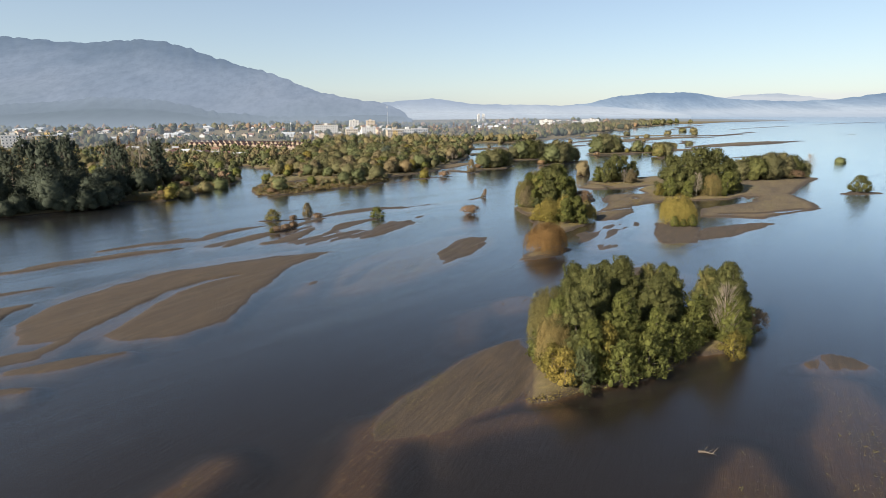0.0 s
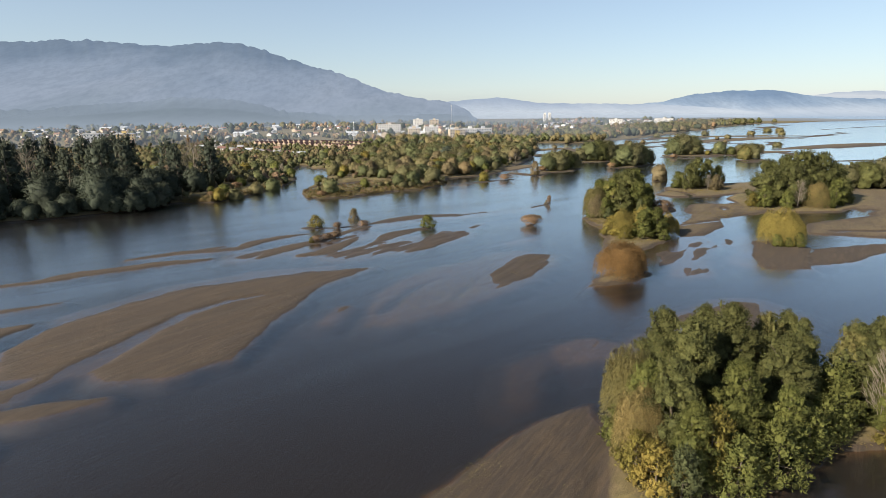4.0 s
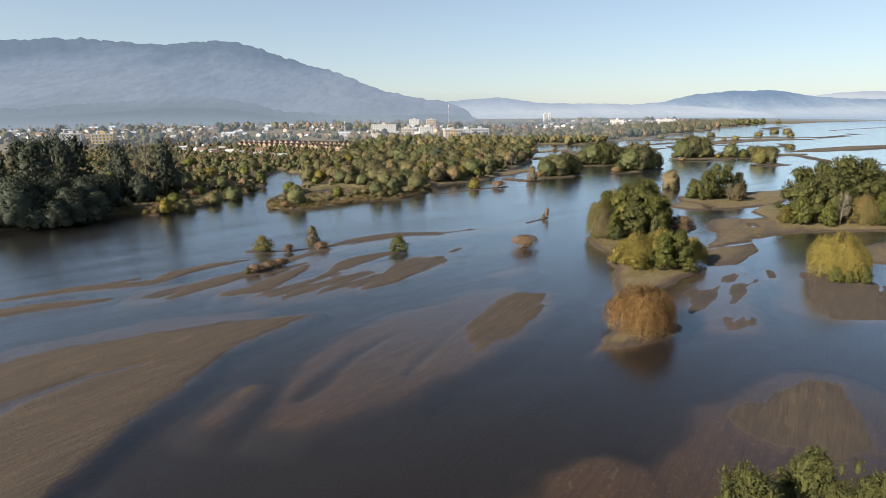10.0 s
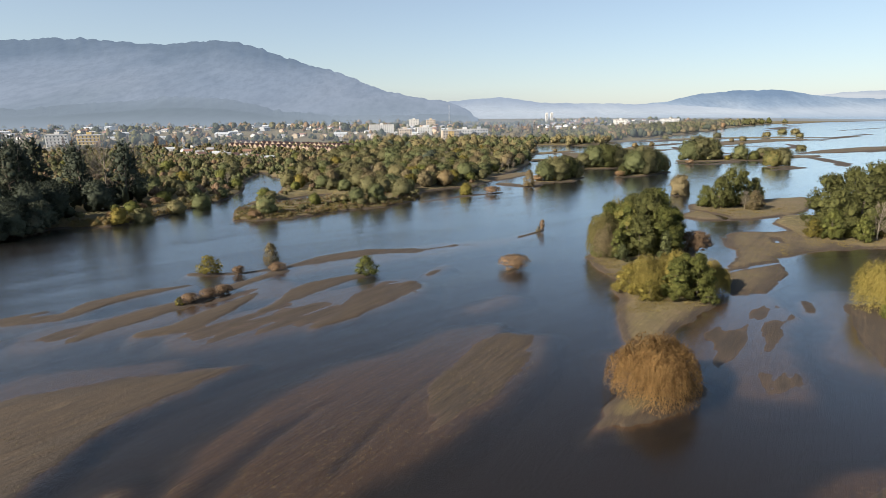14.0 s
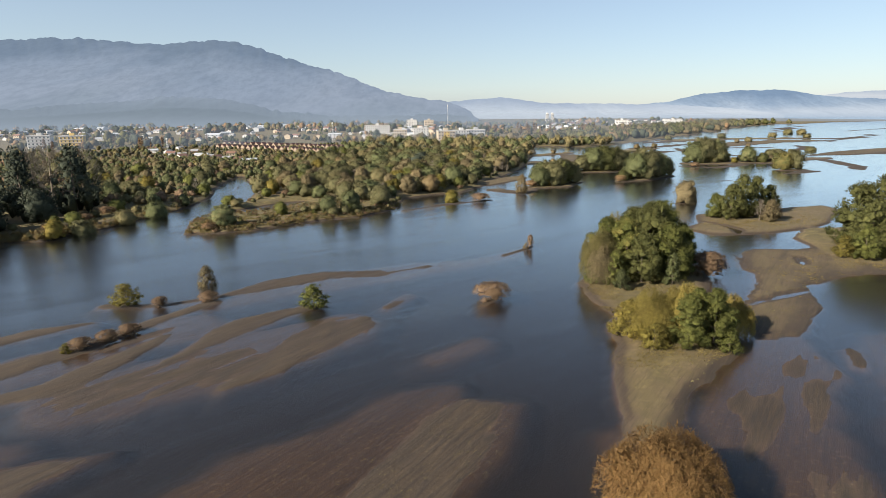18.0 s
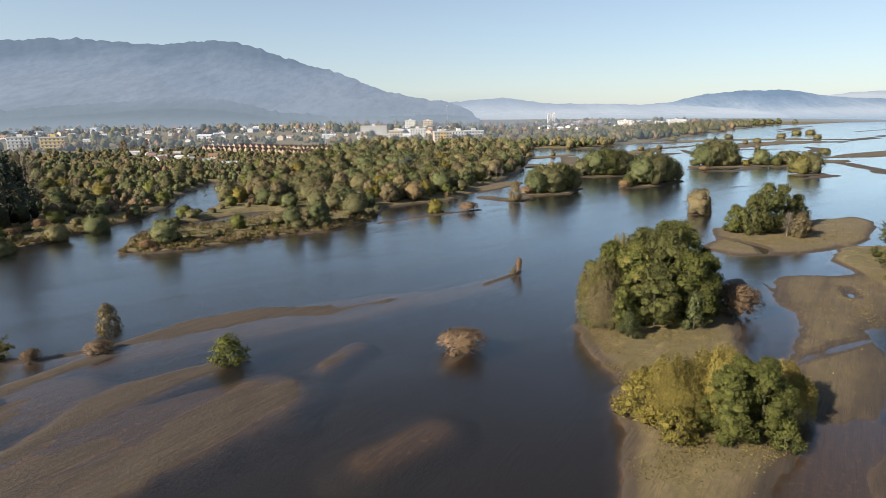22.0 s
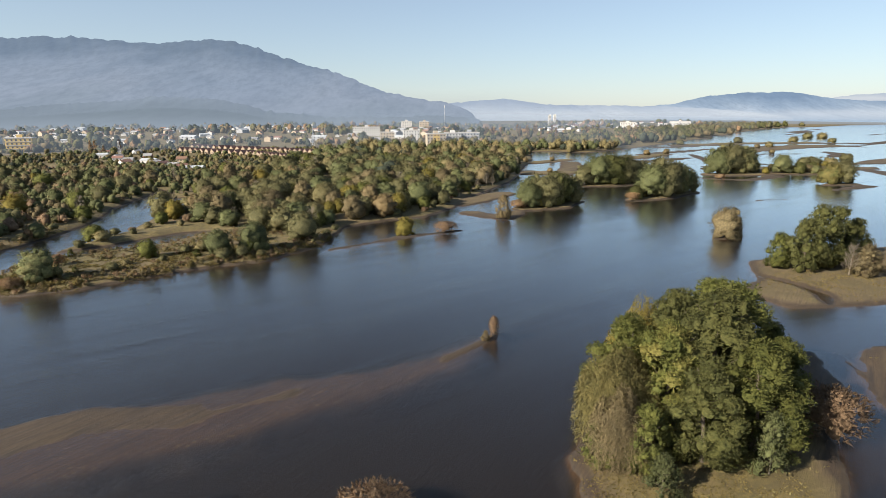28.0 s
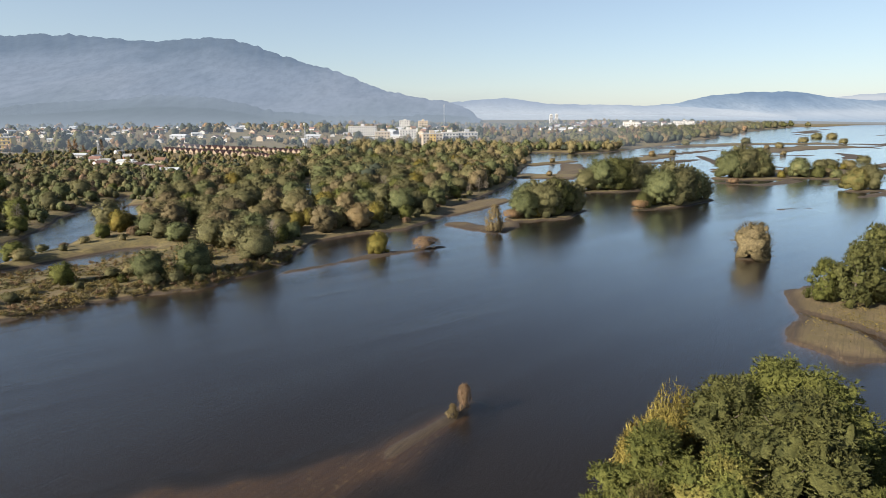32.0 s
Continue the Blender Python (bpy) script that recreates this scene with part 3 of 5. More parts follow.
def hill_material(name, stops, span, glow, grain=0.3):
    """Far wooded slopes as a faintly glowing backdrop, sunlit haze put into its colours. stops: (share of the height,
    colour).
    """
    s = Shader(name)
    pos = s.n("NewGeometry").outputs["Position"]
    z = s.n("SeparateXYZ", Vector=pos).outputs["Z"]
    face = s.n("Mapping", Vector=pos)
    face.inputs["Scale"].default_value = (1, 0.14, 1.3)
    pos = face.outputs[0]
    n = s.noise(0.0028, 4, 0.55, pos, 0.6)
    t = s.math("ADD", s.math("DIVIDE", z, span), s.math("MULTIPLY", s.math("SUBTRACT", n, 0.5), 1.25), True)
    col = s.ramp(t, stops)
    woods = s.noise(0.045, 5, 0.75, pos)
    # shade of spurs and valleys, put into the glow as darker noise
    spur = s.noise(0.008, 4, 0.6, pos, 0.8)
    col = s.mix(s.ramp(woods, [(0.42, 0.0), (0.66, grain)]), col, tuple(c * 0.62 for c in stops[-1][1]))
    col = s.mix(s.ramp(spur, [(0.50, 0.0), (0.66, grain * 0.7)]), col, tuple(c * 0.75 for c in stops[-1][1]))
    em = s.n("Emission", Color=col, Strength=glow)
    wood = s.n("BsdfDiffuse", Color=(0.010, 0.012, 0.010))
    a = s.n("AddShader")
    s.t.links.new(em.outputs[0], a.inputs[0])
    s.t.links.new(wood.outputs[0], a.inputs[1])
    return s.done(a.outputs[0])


def hill(name, radius, skyline, material, label, depth=700, jag=5.0, seed=0):
    """A range whose crest stands at (azimuth, elevation) in degrees, seen from the river."""
    az = np.arange(skyline[0][0], skyline[-1][0] + 0.01, 0.16)
    ks, vs = np.array([p[0] for p in skyline]), np.array([p[1] for p in skyline])
    el = np.interp(az, ks, vs)
    k = np.hanning(9)
    el = np.convolve(np.pad(el, 4, mode="edge"), k / k.sum(), "valid")
    crest = EYE[2] + radius * np.tan(np.radians(el))
    rough = jag * NOISE.fbm(az * 2.0 + seed, az * 0 + seed, 4)
    spiky = jag * 0.45 * np.abs(NOISE.fbm(az * 11.0, az * 0 + 3.3, 2))
    rows = []
    prof = [(-1.0, -0.02), (-0.8, 0.10), (-0.6, 0.26), (-0.4, 0.48), (-0.25, 0.68), (-0.12, 0.86), (-0.04, 0.97), (0.0, 1.0), (0.25, 0.7), (0.5, 0.2)]
    pu, pf = [p[0] for p in prof], [p[1] for p in prof]
    us = np.concatenate([np.linspace(-1, -0.02, 30), [0.0, 0.25, 0.5]])
    for u, f in zip(us, np.interp(us, pu, pf)):
        r = radius + u * depth
        a = np.radians(az)
        x, y = EYE[0] + r * np.sin(a), EYE[1] + r * np.cos(a)
        bumps = 0.15 * NOISE.fbm(x * 0.0035 + seed, y * 0.0035, 5) * min(1, 4 * abs(u)) if u < 0 else 0
        rows.append(np.stack([x, y, np.maximum(crest + rough * f ** 3 + spiky * (u == 0), 2) * (f + bumps * (1 if -0.95 < u else 0))], 1))
    v = np.concatenate(rows)
    n = len(az)
    i = (np.arange(len(us) - 1)[:, None] * n + np.arange(n - 1)[None]).ravel()
    f = np.stack([i, i + 1, i + n + 1, i + n], 1)
    ob = new(name, mesh_of(name, v, f, material, True))
    return tagged(ob, label, "hills", kind="structure")


H_MAIN = hill_material("main_range_haze_glow", [(0.0, (0.20, 0.245, 0.305)), (0.3, (0.245, 0.29, 0.37)), (0.62, (0.215, 0.265, 0.35)), (0.95, (0.140, 0.188, 0.265))], 290, 0.59, 0.28)
H_FOOT = hill_material("foothill_haze_glow", [(0.0, (0.200, 0.240, 0.290)), (0.25, (0.155, 0.192, 0.235)), (0.6, (0.160, 0.200, 0.248)), (1.0, (0.205, 0.250, 0.318))], 88, 0.59, 0.36)
H_FAR = hill_material("far_range_haze_glow", [(0.1, (0.50, 0.55, 0.61)), (0.9, (0.30, 0.36, 0.46))], 110, 0.59, 0.2)
H_EAST = hill_material("east_range_haze_glow", [(0.15, (0.42, 0.49, 0.58)), (0.45, (0.28, 0.36, 0.47)), (0.95, (0.165, 0.24, 0.36))], 135, 0.59, 0.3)
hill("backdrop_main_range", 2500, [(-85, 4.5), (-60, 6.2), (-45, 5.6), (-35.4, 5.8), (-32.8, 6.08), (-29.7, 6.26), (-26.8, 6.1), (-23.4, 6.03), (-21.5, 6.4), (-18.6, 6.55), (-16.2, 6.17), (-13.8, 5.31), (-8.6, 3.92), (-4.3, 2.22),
     (-1.1, 1.61), (2.3, 1.1), (4, 0.3), (5, -0.6)], H_MAIN, "long wooded mountain tinted with blue morning haze", 900, 14)
hill("backdrop_foothill", 1750, [(-60, 0.9), (-45, 0.7), (-36, 0.57), (-32.4, 0.78), (-28.3, 1.16), (-23.8, 1.66), (-20.1, 1.57), (-17.2, 1.17), (-15.2, 0.5), (-11, 0.06), (-6, -0.6)], H_FOOT, "dark wooded foothill tinted with haze", 500, 13, 5)
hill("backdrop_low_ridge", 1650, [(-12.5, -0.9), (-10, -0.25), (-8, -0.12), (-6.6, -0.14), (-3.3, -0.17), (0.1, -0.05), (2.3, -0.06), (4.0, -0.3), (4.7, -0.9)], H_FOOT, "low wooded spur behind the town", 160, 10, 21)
hill("backdrop_far_range", 3700, [(-6, 0.6), (2.3, 1.2), (7.2, 1.57), (11.2, 0.97), (16.5, 0.86), (22, 0.7), (28, 0.3), (32, -0.3)], H_FAR, "pale distant hills tinted with haze", 700, 8, 9)
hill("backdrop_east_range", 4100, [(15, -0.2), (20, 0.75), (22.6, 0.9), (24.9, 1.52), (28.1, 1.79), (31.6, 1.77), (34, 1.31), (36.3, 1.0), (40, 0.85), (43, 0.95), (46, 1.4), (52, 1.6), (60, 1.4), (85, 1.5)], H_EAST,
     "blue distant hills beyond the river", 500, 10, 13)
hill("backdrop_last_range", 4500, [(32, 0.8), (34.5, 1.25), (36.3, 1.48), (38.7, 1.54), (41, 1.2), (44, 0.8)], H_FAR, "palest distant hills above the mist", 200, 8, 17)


# See-through glowing sheets that stand in for sunlit mist, haze and cloud.
def mist_glow_material(name, colour, most):
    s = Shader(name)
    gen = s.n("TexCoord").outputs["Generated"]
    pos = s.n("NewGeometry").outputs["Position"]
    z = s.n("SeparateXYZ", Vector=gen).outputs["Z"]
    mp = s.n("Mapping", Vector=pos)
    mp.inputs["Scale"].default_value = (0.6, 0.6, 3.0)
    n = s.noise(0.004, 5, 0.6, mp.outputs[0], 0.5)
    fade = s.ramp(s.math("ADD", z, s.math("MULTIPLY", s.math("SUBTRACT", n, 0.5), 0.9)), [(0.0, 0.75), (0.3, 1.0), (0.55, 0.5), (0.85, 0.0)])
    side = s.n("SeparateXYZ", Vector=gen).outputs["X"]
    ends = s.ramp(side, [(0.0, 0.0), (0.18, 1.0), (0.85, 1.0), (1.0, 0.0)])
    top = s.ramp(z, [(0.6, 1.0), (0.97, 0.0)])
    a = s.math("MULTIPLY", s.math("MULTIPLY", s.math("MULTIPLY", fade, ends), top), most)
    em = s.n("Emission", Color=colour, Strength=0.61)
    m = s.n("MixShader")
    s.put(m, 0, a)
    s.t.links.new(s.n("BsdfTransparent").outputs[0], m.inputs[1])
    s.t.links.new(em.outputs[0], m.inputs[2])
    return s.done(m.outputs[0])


def mist(name, radius, az0, az1, low, high, material, label):
    a = np.radians(np.linspace(az0, az1, 60))
    rows = [np.stack([EYE[0] + radius * np.sin(a), EYE[1] + radius * np.cos(a), np.full(60, h)], 1) for h in np.linspace(low, high, 9)]
    i = (np.arange(8)[:, None] * 60 + np.arange(59)[None]).ravel()
    ob = new(name, mesh_of(name, np.concatenate(rows), np.stack([i, i + 1, i + 61, i + 60], 1), material, True))
    return tagged(ob, label, "mist", kind="structure")


mist("backdrop_mist_bank", 3300, 0, 66, 0, 75, mist_glow_material("white_mist", (0.50, 0.54, 0.59), 0.48), "low glowing sheet of white mist along distant hills")
mist("backdrop_mist_valley", 1600, -62, 14, 0, 130, mist_glow_material("grey_mist", (0.27, 0.32, 0.40), 0.2), "thin glowing sheet of grey mist at the mountain foot")
mist("backdrop_mist_town", 1150, -62, 30, 0, 42, mist_glow_material("town_mist", (0.27, 0.32, 0.385), 0.42), "thin glowing sheet of morning haze over the town")

mist("backdrop_mist_bay", 1900, 16, 66, 0, 34, mist_glow_material("bay_mist", (0.30, 0.38, 0.48), 0.55), "thin glowing sheet of blue haze low over the far water")
mist("backdrop_mist_meadow", 575, -62, 30, 0, 46, mist_glow_material("meadow_mist", (0.34, 0.40, 0.48), 0.20), "faint glowing sheet of morning haze before the town")
mist("backdrop_cloud_streak", 4300, 30, 64, 92, 168, mist_glow_material("white_cloud", (0.60, 0.61, 0.62), 0.6), "thin glowing sheet of white cloud above distant hills")

# ---- trees ----
def tube(path, radii, sides=6):
    """Vertices and four-cornered faces of a tapered tube along a path."""
    path = np.asarray(path, float)
    d = np.gradient(path, axis=0)
    d /= np.linalg.norm(d, axis=1)[:, None] + 1e-9
    side = np.cross(d, np.array([0.31, 0.87, 0.11]))
    side /= np.linalg.norm(side, axis=1)[:, None] + 1e-9
    up = np.cross(d, side)
    ang = np.arange(sides) * 2 * np.pi / sides
    v = path[:, None] + np.asarray(radii)[:, None, None] * (np.cos(ang)[None, :, None] * side[:, None] + np.sin(ang)[None, :, None] * up[:, None])
    n = len(path)
    i = np.arange(n - 1)[:, None] * sides + np.arange(sides)[None]
    j = np.arange(n - 1)[:, None] * sides + (np.arange(sides)[None] + 1) % sides
    return v.reshape(-1, 3), np.stack([i, j, j + sides, i + sides], 2).reshape(-1, 4)


def join(pieces):
    """Several (places, corners) or (places, corners, normals) as one."""
    base = np.cumsum([0] + [len(p[0]) for p in pieces])
    faces = np.concatenate([p[1] + b for p, b in zip(pieces, base)])
    return (np.concatenate([p[0] for p in pieces]), faces, *(np.concatenate([p[k] for p in pieces]) for k in range(2, len(pieces[0]))))


def unit(n, g):
    v = g.normal(size=(n, 3))
    return v / np.linalg.norm(v, axis=1)[:, None]


def kites(p, out, size, slim, g):
    """Leaf sprays: slender three-cornered blades at p, growing along out."""
    n = len(p)
    side = np.cross(out, unit(n, g))
    side /= np.linalg.norm(side, axis=1)[:, None] + 1e-9
    s = size * g.uniform(0.6, 1.4, n)[:, None]
    v = np.stack([p - side * s * slim, p + side * s * slim, p + out * s], 1).reshape(-1, 3)
    return v, np.arange(3 * n).reshape(-1, 3)


def norm(v):
    return v / (np.linalg.norm(v, axis=-1, keepdims=True) + 1e-9)


def outward(v, f, away, share):
    """Turns the blades' faces to the outside of their crown and leans their normals that way: leaves, faces, normals."""
    t = v.reshape(-1, 3, 3)
    fn = norm(np.cross(t[:, 1] - t[:, 0], t[:, 2] - t[:, 0]))
    back = (fn * away).sum(1) < 0
    t = np.where(back[:, None, None], t[:, (1, 0, 2)], t)
    fn = np.where(back[:, None], -fn, fn)
    n = norm(away * share + fn * (1 - share))
    return t.reshape(-1, 3), f, np.repeat(n, 3, axis=0)


def ball(k):
    """A unit ball of 6 k x k four-cornered faces."""
    v, f = [], []
    line = np.linspace(-1, 1, k + 1)
    for axis in range(3):
        for sign in (-1, 1):
            base = len(v)
            for a in line:
                for b in line:
                    q = [0, 0, 0]
                    q[axis], q[(axis + 1) % 3], q[(axis + 2) % 3] = sign, a * sign, b
                    v.append(q)
            for i in range(k):
                for j in range(k):
                    o = base + i * (k + 1) + j
                    f.append((o, o + k + 1, o + k + 2, o + 1))
    v = np.array(v, float)
    v, back = np.unique(np.round(v / np.linalg.norm(v, axis=1)[:, None], 6), axis=0, return_inverse=True)
    return v, back.reshape(-1)[np.array(f)]


def lumps(L, g, k=2, shrink=0.84, mid=None):
    """Rough leafy masses inside the lobes; mid: the crown's middle, from which their normals lean away."""
    S, F = ball(k)
    n = len(L)
    rad = np.stack([L[:, 3], L[:, 3], L[:, 4]], 1)
    bump = 1 + 0.13 * np.sin(S[None] @ g.normal(size=(n, 3, 2)) * 3.1 + g.random((n, 1, 2)) * 6).sum(2, keepdims=True)
    v = L[:, None, :3] + S[None] * rad[:, None] * shrink * bump
    v[:, :, 2] = np.maximum(v[:, :, 2], 0.08)
    f = (F[None] + np.arange(n)[:, None, None] * len(S)).reshape(-1, 4)
    away = np.repeat(S[None], n, axis=0)
    if mid is not None:
        away = norm(away * 0.4 + norm(v - mid) * 0.8)
    return v.reshape(-1, 3), np.concatenate([f[:, (0, 1, 2)], f[:, (0, 2, 3)]]), away.reshape(-1, 3)


def lobed_crown(lobes, n, size, g, slim=0.42, droop=0.0, core=0.8, share=0.6, own=0.7):
    """Leaf sprays over the outside of a heap of lobes (x, y, z, r, rz)."""
    L = np.array(lobes)
    area = L[:, 3] ** 2
    pick = g.choice(len(L), n * 2, p=area / area.sum())
    d = unit(n * 2, g)
    d[:, 2] = np.where(d[:, 2] < -0.35, -d[:, 2], d[:, 2])
    rad = np.stack([L[pick, 3], L[pick, 3], L[pick, 4]], 1)
    depth = g.uniform(max(0.62, core * 0.97), 1.07, n * 2) ** 0.8
    p = L[pick, :3] + d * rad * depth[:, None]
    keep = np.ones(len(p), bool)
    for k in range(len(L)):
        q = (p - L[k, :3]) / np.array([L[k, 3], L[k, 3], L[k, 4]])
        keep &= ((q ** 2).sum(1) > 0.5) | (pick == k)
    keep &= p[:, 2] > 0.12
    k = 6
    m = max(1, n // k)
    p, d = p[keep][:m], d[keep][:m]
    m = len(p)
    mid = np.array([0, 0, L[:, 2].max() * 0.42])
    away = norm(d * own + norm((p - mid) / np.array([1, 1, 1.35])) * (1.3 - own))
    axis = d * 0.8 + unit(m, g) * 0.55 + np.array([0, 0, 0.35 - droop])
    axis /= np.linalg.norm(axis, axis=1)[:, None]
    side = np.cross(axis, unit(m, g))
    side /= np.linalg.norm(side, axis=1)[:, None] + 1e-9
    reach = size * g.uniform(1.2, 2.6, m)
    ps, ds = [], []
    for i in range(k):
        s = (i + 0.3) / k
        ps.append(p + axis * (reach * s)[:, None])
        dd = axis * (0.45 + 0.6 * s) + side * (0.85 * (-1) ** i * (1 - 0.6 * s)) + unit(m, g) * 0.3
        ds.append(dd / np.linalg.norm(dd, axis=1)[:, None])
    return join([lumps(L[:-1], g, 3, core, mid), outward(*kites(np.concatenate(ps), np.concatenate(ds), size, slim, g), np.concatenate([away] * k), share)])


def stems(g, height, spread, count, thick, start=0.12):
    """A trunk with limbs."""
    lean = g.normal(size=2) * 0.05 * height
    tr = [(lean[0] * s * s, lean[1] * s * s, height * s) for s in np.linspace(-0.03, 0.92, 8)]
    pieces = [tube(tr, np.linspace(thick, thick * 0.12, 8), 7)]
    limbs = []
    for k in range(count):
        s = start + (0.85 - start) * (k + g.random()) / count
        a = k * 2.4 + g.random()
        b = np.array([lean[0] * s * s, lean[1] * s * s, height * s])
        e = b + np.array([np.cos(a) * spread, np.sin(a) * spread, height * 0.2]) * (1.05 - s * 0.7) * g.uniform(0.7, 1.1)
        m = (b + e) / 2 + np.array([0, 0, -0.04 * height])
        limbs.append(tube([b, (b + m) / 2, m, (m + e) / 2, e], np.linspace(thick * 0.45 * (1 - s * 0.5), thick * 0.06, 5), 5))
    return join(pieces), join(limbs)


def tree_kind(name, seed, height, spread, lobes, n, size, material, bark, slim=0.42, droop=0.0, foot=0.05, taper=0.75, round_top=1.0, skirt=0, core=0.78, share=0.55):
    """A proto tree: trunk, limbs and crown, one unit of height scaled to its size. Kept off the scene until copied."""
    g = np.random.default_rng(seed)
    tr, li = stems(g, height, spread * 0.8, 9 if n > 2500 else 5, 0.022 * height)
    heap = []
    for k in range(lobes):
        s = (k + 0.5) / lobes
        zc = height * (foot + (0.97 - foot) * s ** 0.8)
        f = (zc / height)
        w = spread * (np.sin(np.pi * min(1, 0.18 + f * 0.82) ** taper)) ** 0.75 * round_top
        a = k * 2.399 + g.normal() * 0.3
        q = np.sqrt(g.random()) * 0.95 * w
        r = spread * (g.uniform(0.13, 0.36) if n > 2500 else g.uniform(0.24, 0.42)) * (1.1 - 0.5 * f)
        heap.append((np.cos(a) * q, np.sin(a) * q, min(zc, height - r * 0.6), r, r * g.uniform(0.9, 1.35)))
    for k in range(12 if n > 2500 else 4):
        a, q = g.random() * 6.28, g.random() * spread * 0.5
        heap.append((np.cos(a) * q, np.sin(a) * q, height * g.uniform(0.78, 0.95), spread * g.uniform(0.06, 0.11), height * g.uniform(0.05, 0.09)))
    for k in range(skirt):
        a, q = k * 6.28 / skirt + g.random() * 0.3, spread * g.uniform(0.5, 0.85)
        heap.append((np.cos(a) * q, np.sin(a) * q, height * g.uniform(0.05, 0.2), spread * g.uniform(0.2, 0.3), height * g.uniform(0.12, 0.2)))
    heap.append((0, 0, height * 0.45, spread * 0.5, height * 0.35))
    cr = lobed_crown(heap, n, size, g, slim, droop, core, share)
    return dict(name=name, parts=[("trunk", mesh_of("trunk", *tr, bark)), ("branchwork", mesh_of("branchwork", *li, bark)), ("crown", mesh_of("crown", cr[0], cr[1], material, True, cr[2]))], height=height)


def bush_kind(name, seed, height, spread, lobes, n, size, material, bark, slim=0.34, core=0.76, low=-0.98, share=0.72):
    """A dense rounded bush or low tree, leafy down to the ground."""
    g = np.random.default_rng(seed)
    tr, li = stems(g, height * 0.9, spread * 0.6, 5, 0.02 * height)
    heap = []
    for k in range(lobes):
        u = low + (0.98 - low) * (k + 0.5) / lobes
        a = k * 2.399 + g.normal() * 0.35
        w = math.sqrt(max(0.0, 1 - max(u, 0.0) ** 2)) * g.uniform(0.45, 0.78)
        r = spread * g.uniform(0.20, 0.42)
        z = height * (0.42 + 0.40 * u) + g.normal() * 0.03 * height
        rz = r * g.uniform(0.85, 1.25) * height / (2.1 * spread)
        heap.append((math.cos(a) * w * spread, math.sin(a) * w * spread, max(min(z, height - rz), rz * 0.7), r, rz))
    heap += [(g.normal() * spread * 0.3, g.normal() * spread * 0.3, height * g.uniform(0.8, 0.93), spread * g.uniform(0.1, 0.18), height * g.uniform(0.06, 0.1)) for _ in range(4)]
    heap.append((0, 0, height * 0.46, spread * 0.98, height * 0.50))
    heap.append((0, 0, height * 0.4, spread * 0.4, height * 0.3))
    cr = lobed_crown(heap, n, size, g, slim, 0.1, core, share, 0.4)
    return dict(name=name, parts=[("trunk", mesh_of("trunk", *tr, bark)), ("branchwork", mesh_of("branchwork", *li, bark)), ("crown", mesh_of("crown", cr[0], cr[1], material, True, cr[2]))], height=height)


def willow_kind(name, seed, height, spread, strands, leaves, material, bark, fall=1.0):
    g = np.random.default_rng(seed)
    tr, li = stems(g, height * 0.8, spread * 0.8, 11, 0.03 * height, 0.25)
    ps, ds, outs = [], [], []
    domes = [(0.0, 0.0, 1.0)] + [(math.cos(k * 2.4) * g.uniform(0.35, 0.68), math.sin(k * 2.4) * g.uniform(0.35, 0.68), g.uniform(0.62, 0.95)) for k in range(11)]
    for k in range(strands):
        cx, cy, ch = domes[k % 12]
        a = g.random() * 2 * np.pi
        q = np.sqrt(g.random())
        x, y = (cx + np.cos(a) * q * 0.46) * spread, (cy + np.sin(a) * q * 0.46) * spread
        top = height * ch * (1 - 0.32 * q * q) * g.uniform(0.9, 1.04)
        low = max(0.12, top - height * fall * g.uniform(0.15, 0.62) * (0.35 + 0.75 * q))
        t = np.linspace(0, 1, leaves) + g.random(leaves) * 0.1
        z = top + (low - top) * t
        wx, wy = np.cos(a) * spread * 0.14, np.sin(a) * spread * 0.14
        ps.append(np.stack([x + wx * np.sin(t * 1.6) + g.normal(size=leaves) * 0.10, y + wy * np.sin(t * 1.6) + g.normal(size=leaves) * 0.10, z], 1))
        dd = np.stack([np.full(leaves, np.cos(a) * 0.6), np.full(leaves, np.sin(a) * 0.6), -0.75 + 1.5 * (t < 0.25)], 1) + g.normal(size=(leaves, 3)) * 0.5
        ds.append(dd / np.linalg.norm(dd, axis=1)[:, None])
        o1 = np.array([np.cos(a) * q, np.sin(a) * q, 0.55])
        o2 = np.stack([ps[-1][:, 0] / spread, ps[-1][:, 1] / spread, ps[-1][:, 2] / height - 0.35], 1)
        outs.append(norm(norm(o1)[None] * 0.6 + norm(o2) * 0.6))
    p, d, o = np.concatenate(ps), np.concatenate(ds), np.concatenate(outs)
    keep = p[:, 2] > 0.1
    cr = outward(*kites(p[keep], d[keep], 0.040 * height, 0.10, g), o[keep], 0.55)
    k = [(cx * spread * 0.8, cy * spread * 0.8, height * ch * 0.55, spread * 0.34, height * ch * 0.30) for cx, cy, ch in domes]
    cr = join([lumps(np.array(k), g, 3, 0.6), cr])
    return dict(name=name, parts=[("trunk", mesh_of("trunk", *tr, bark)), ("branchwork", mesh_of("branchwork", *li, bark)), ("crown", mesh_of("crown", cr[0], cr[1], material, True, cr[2]))], height=height)


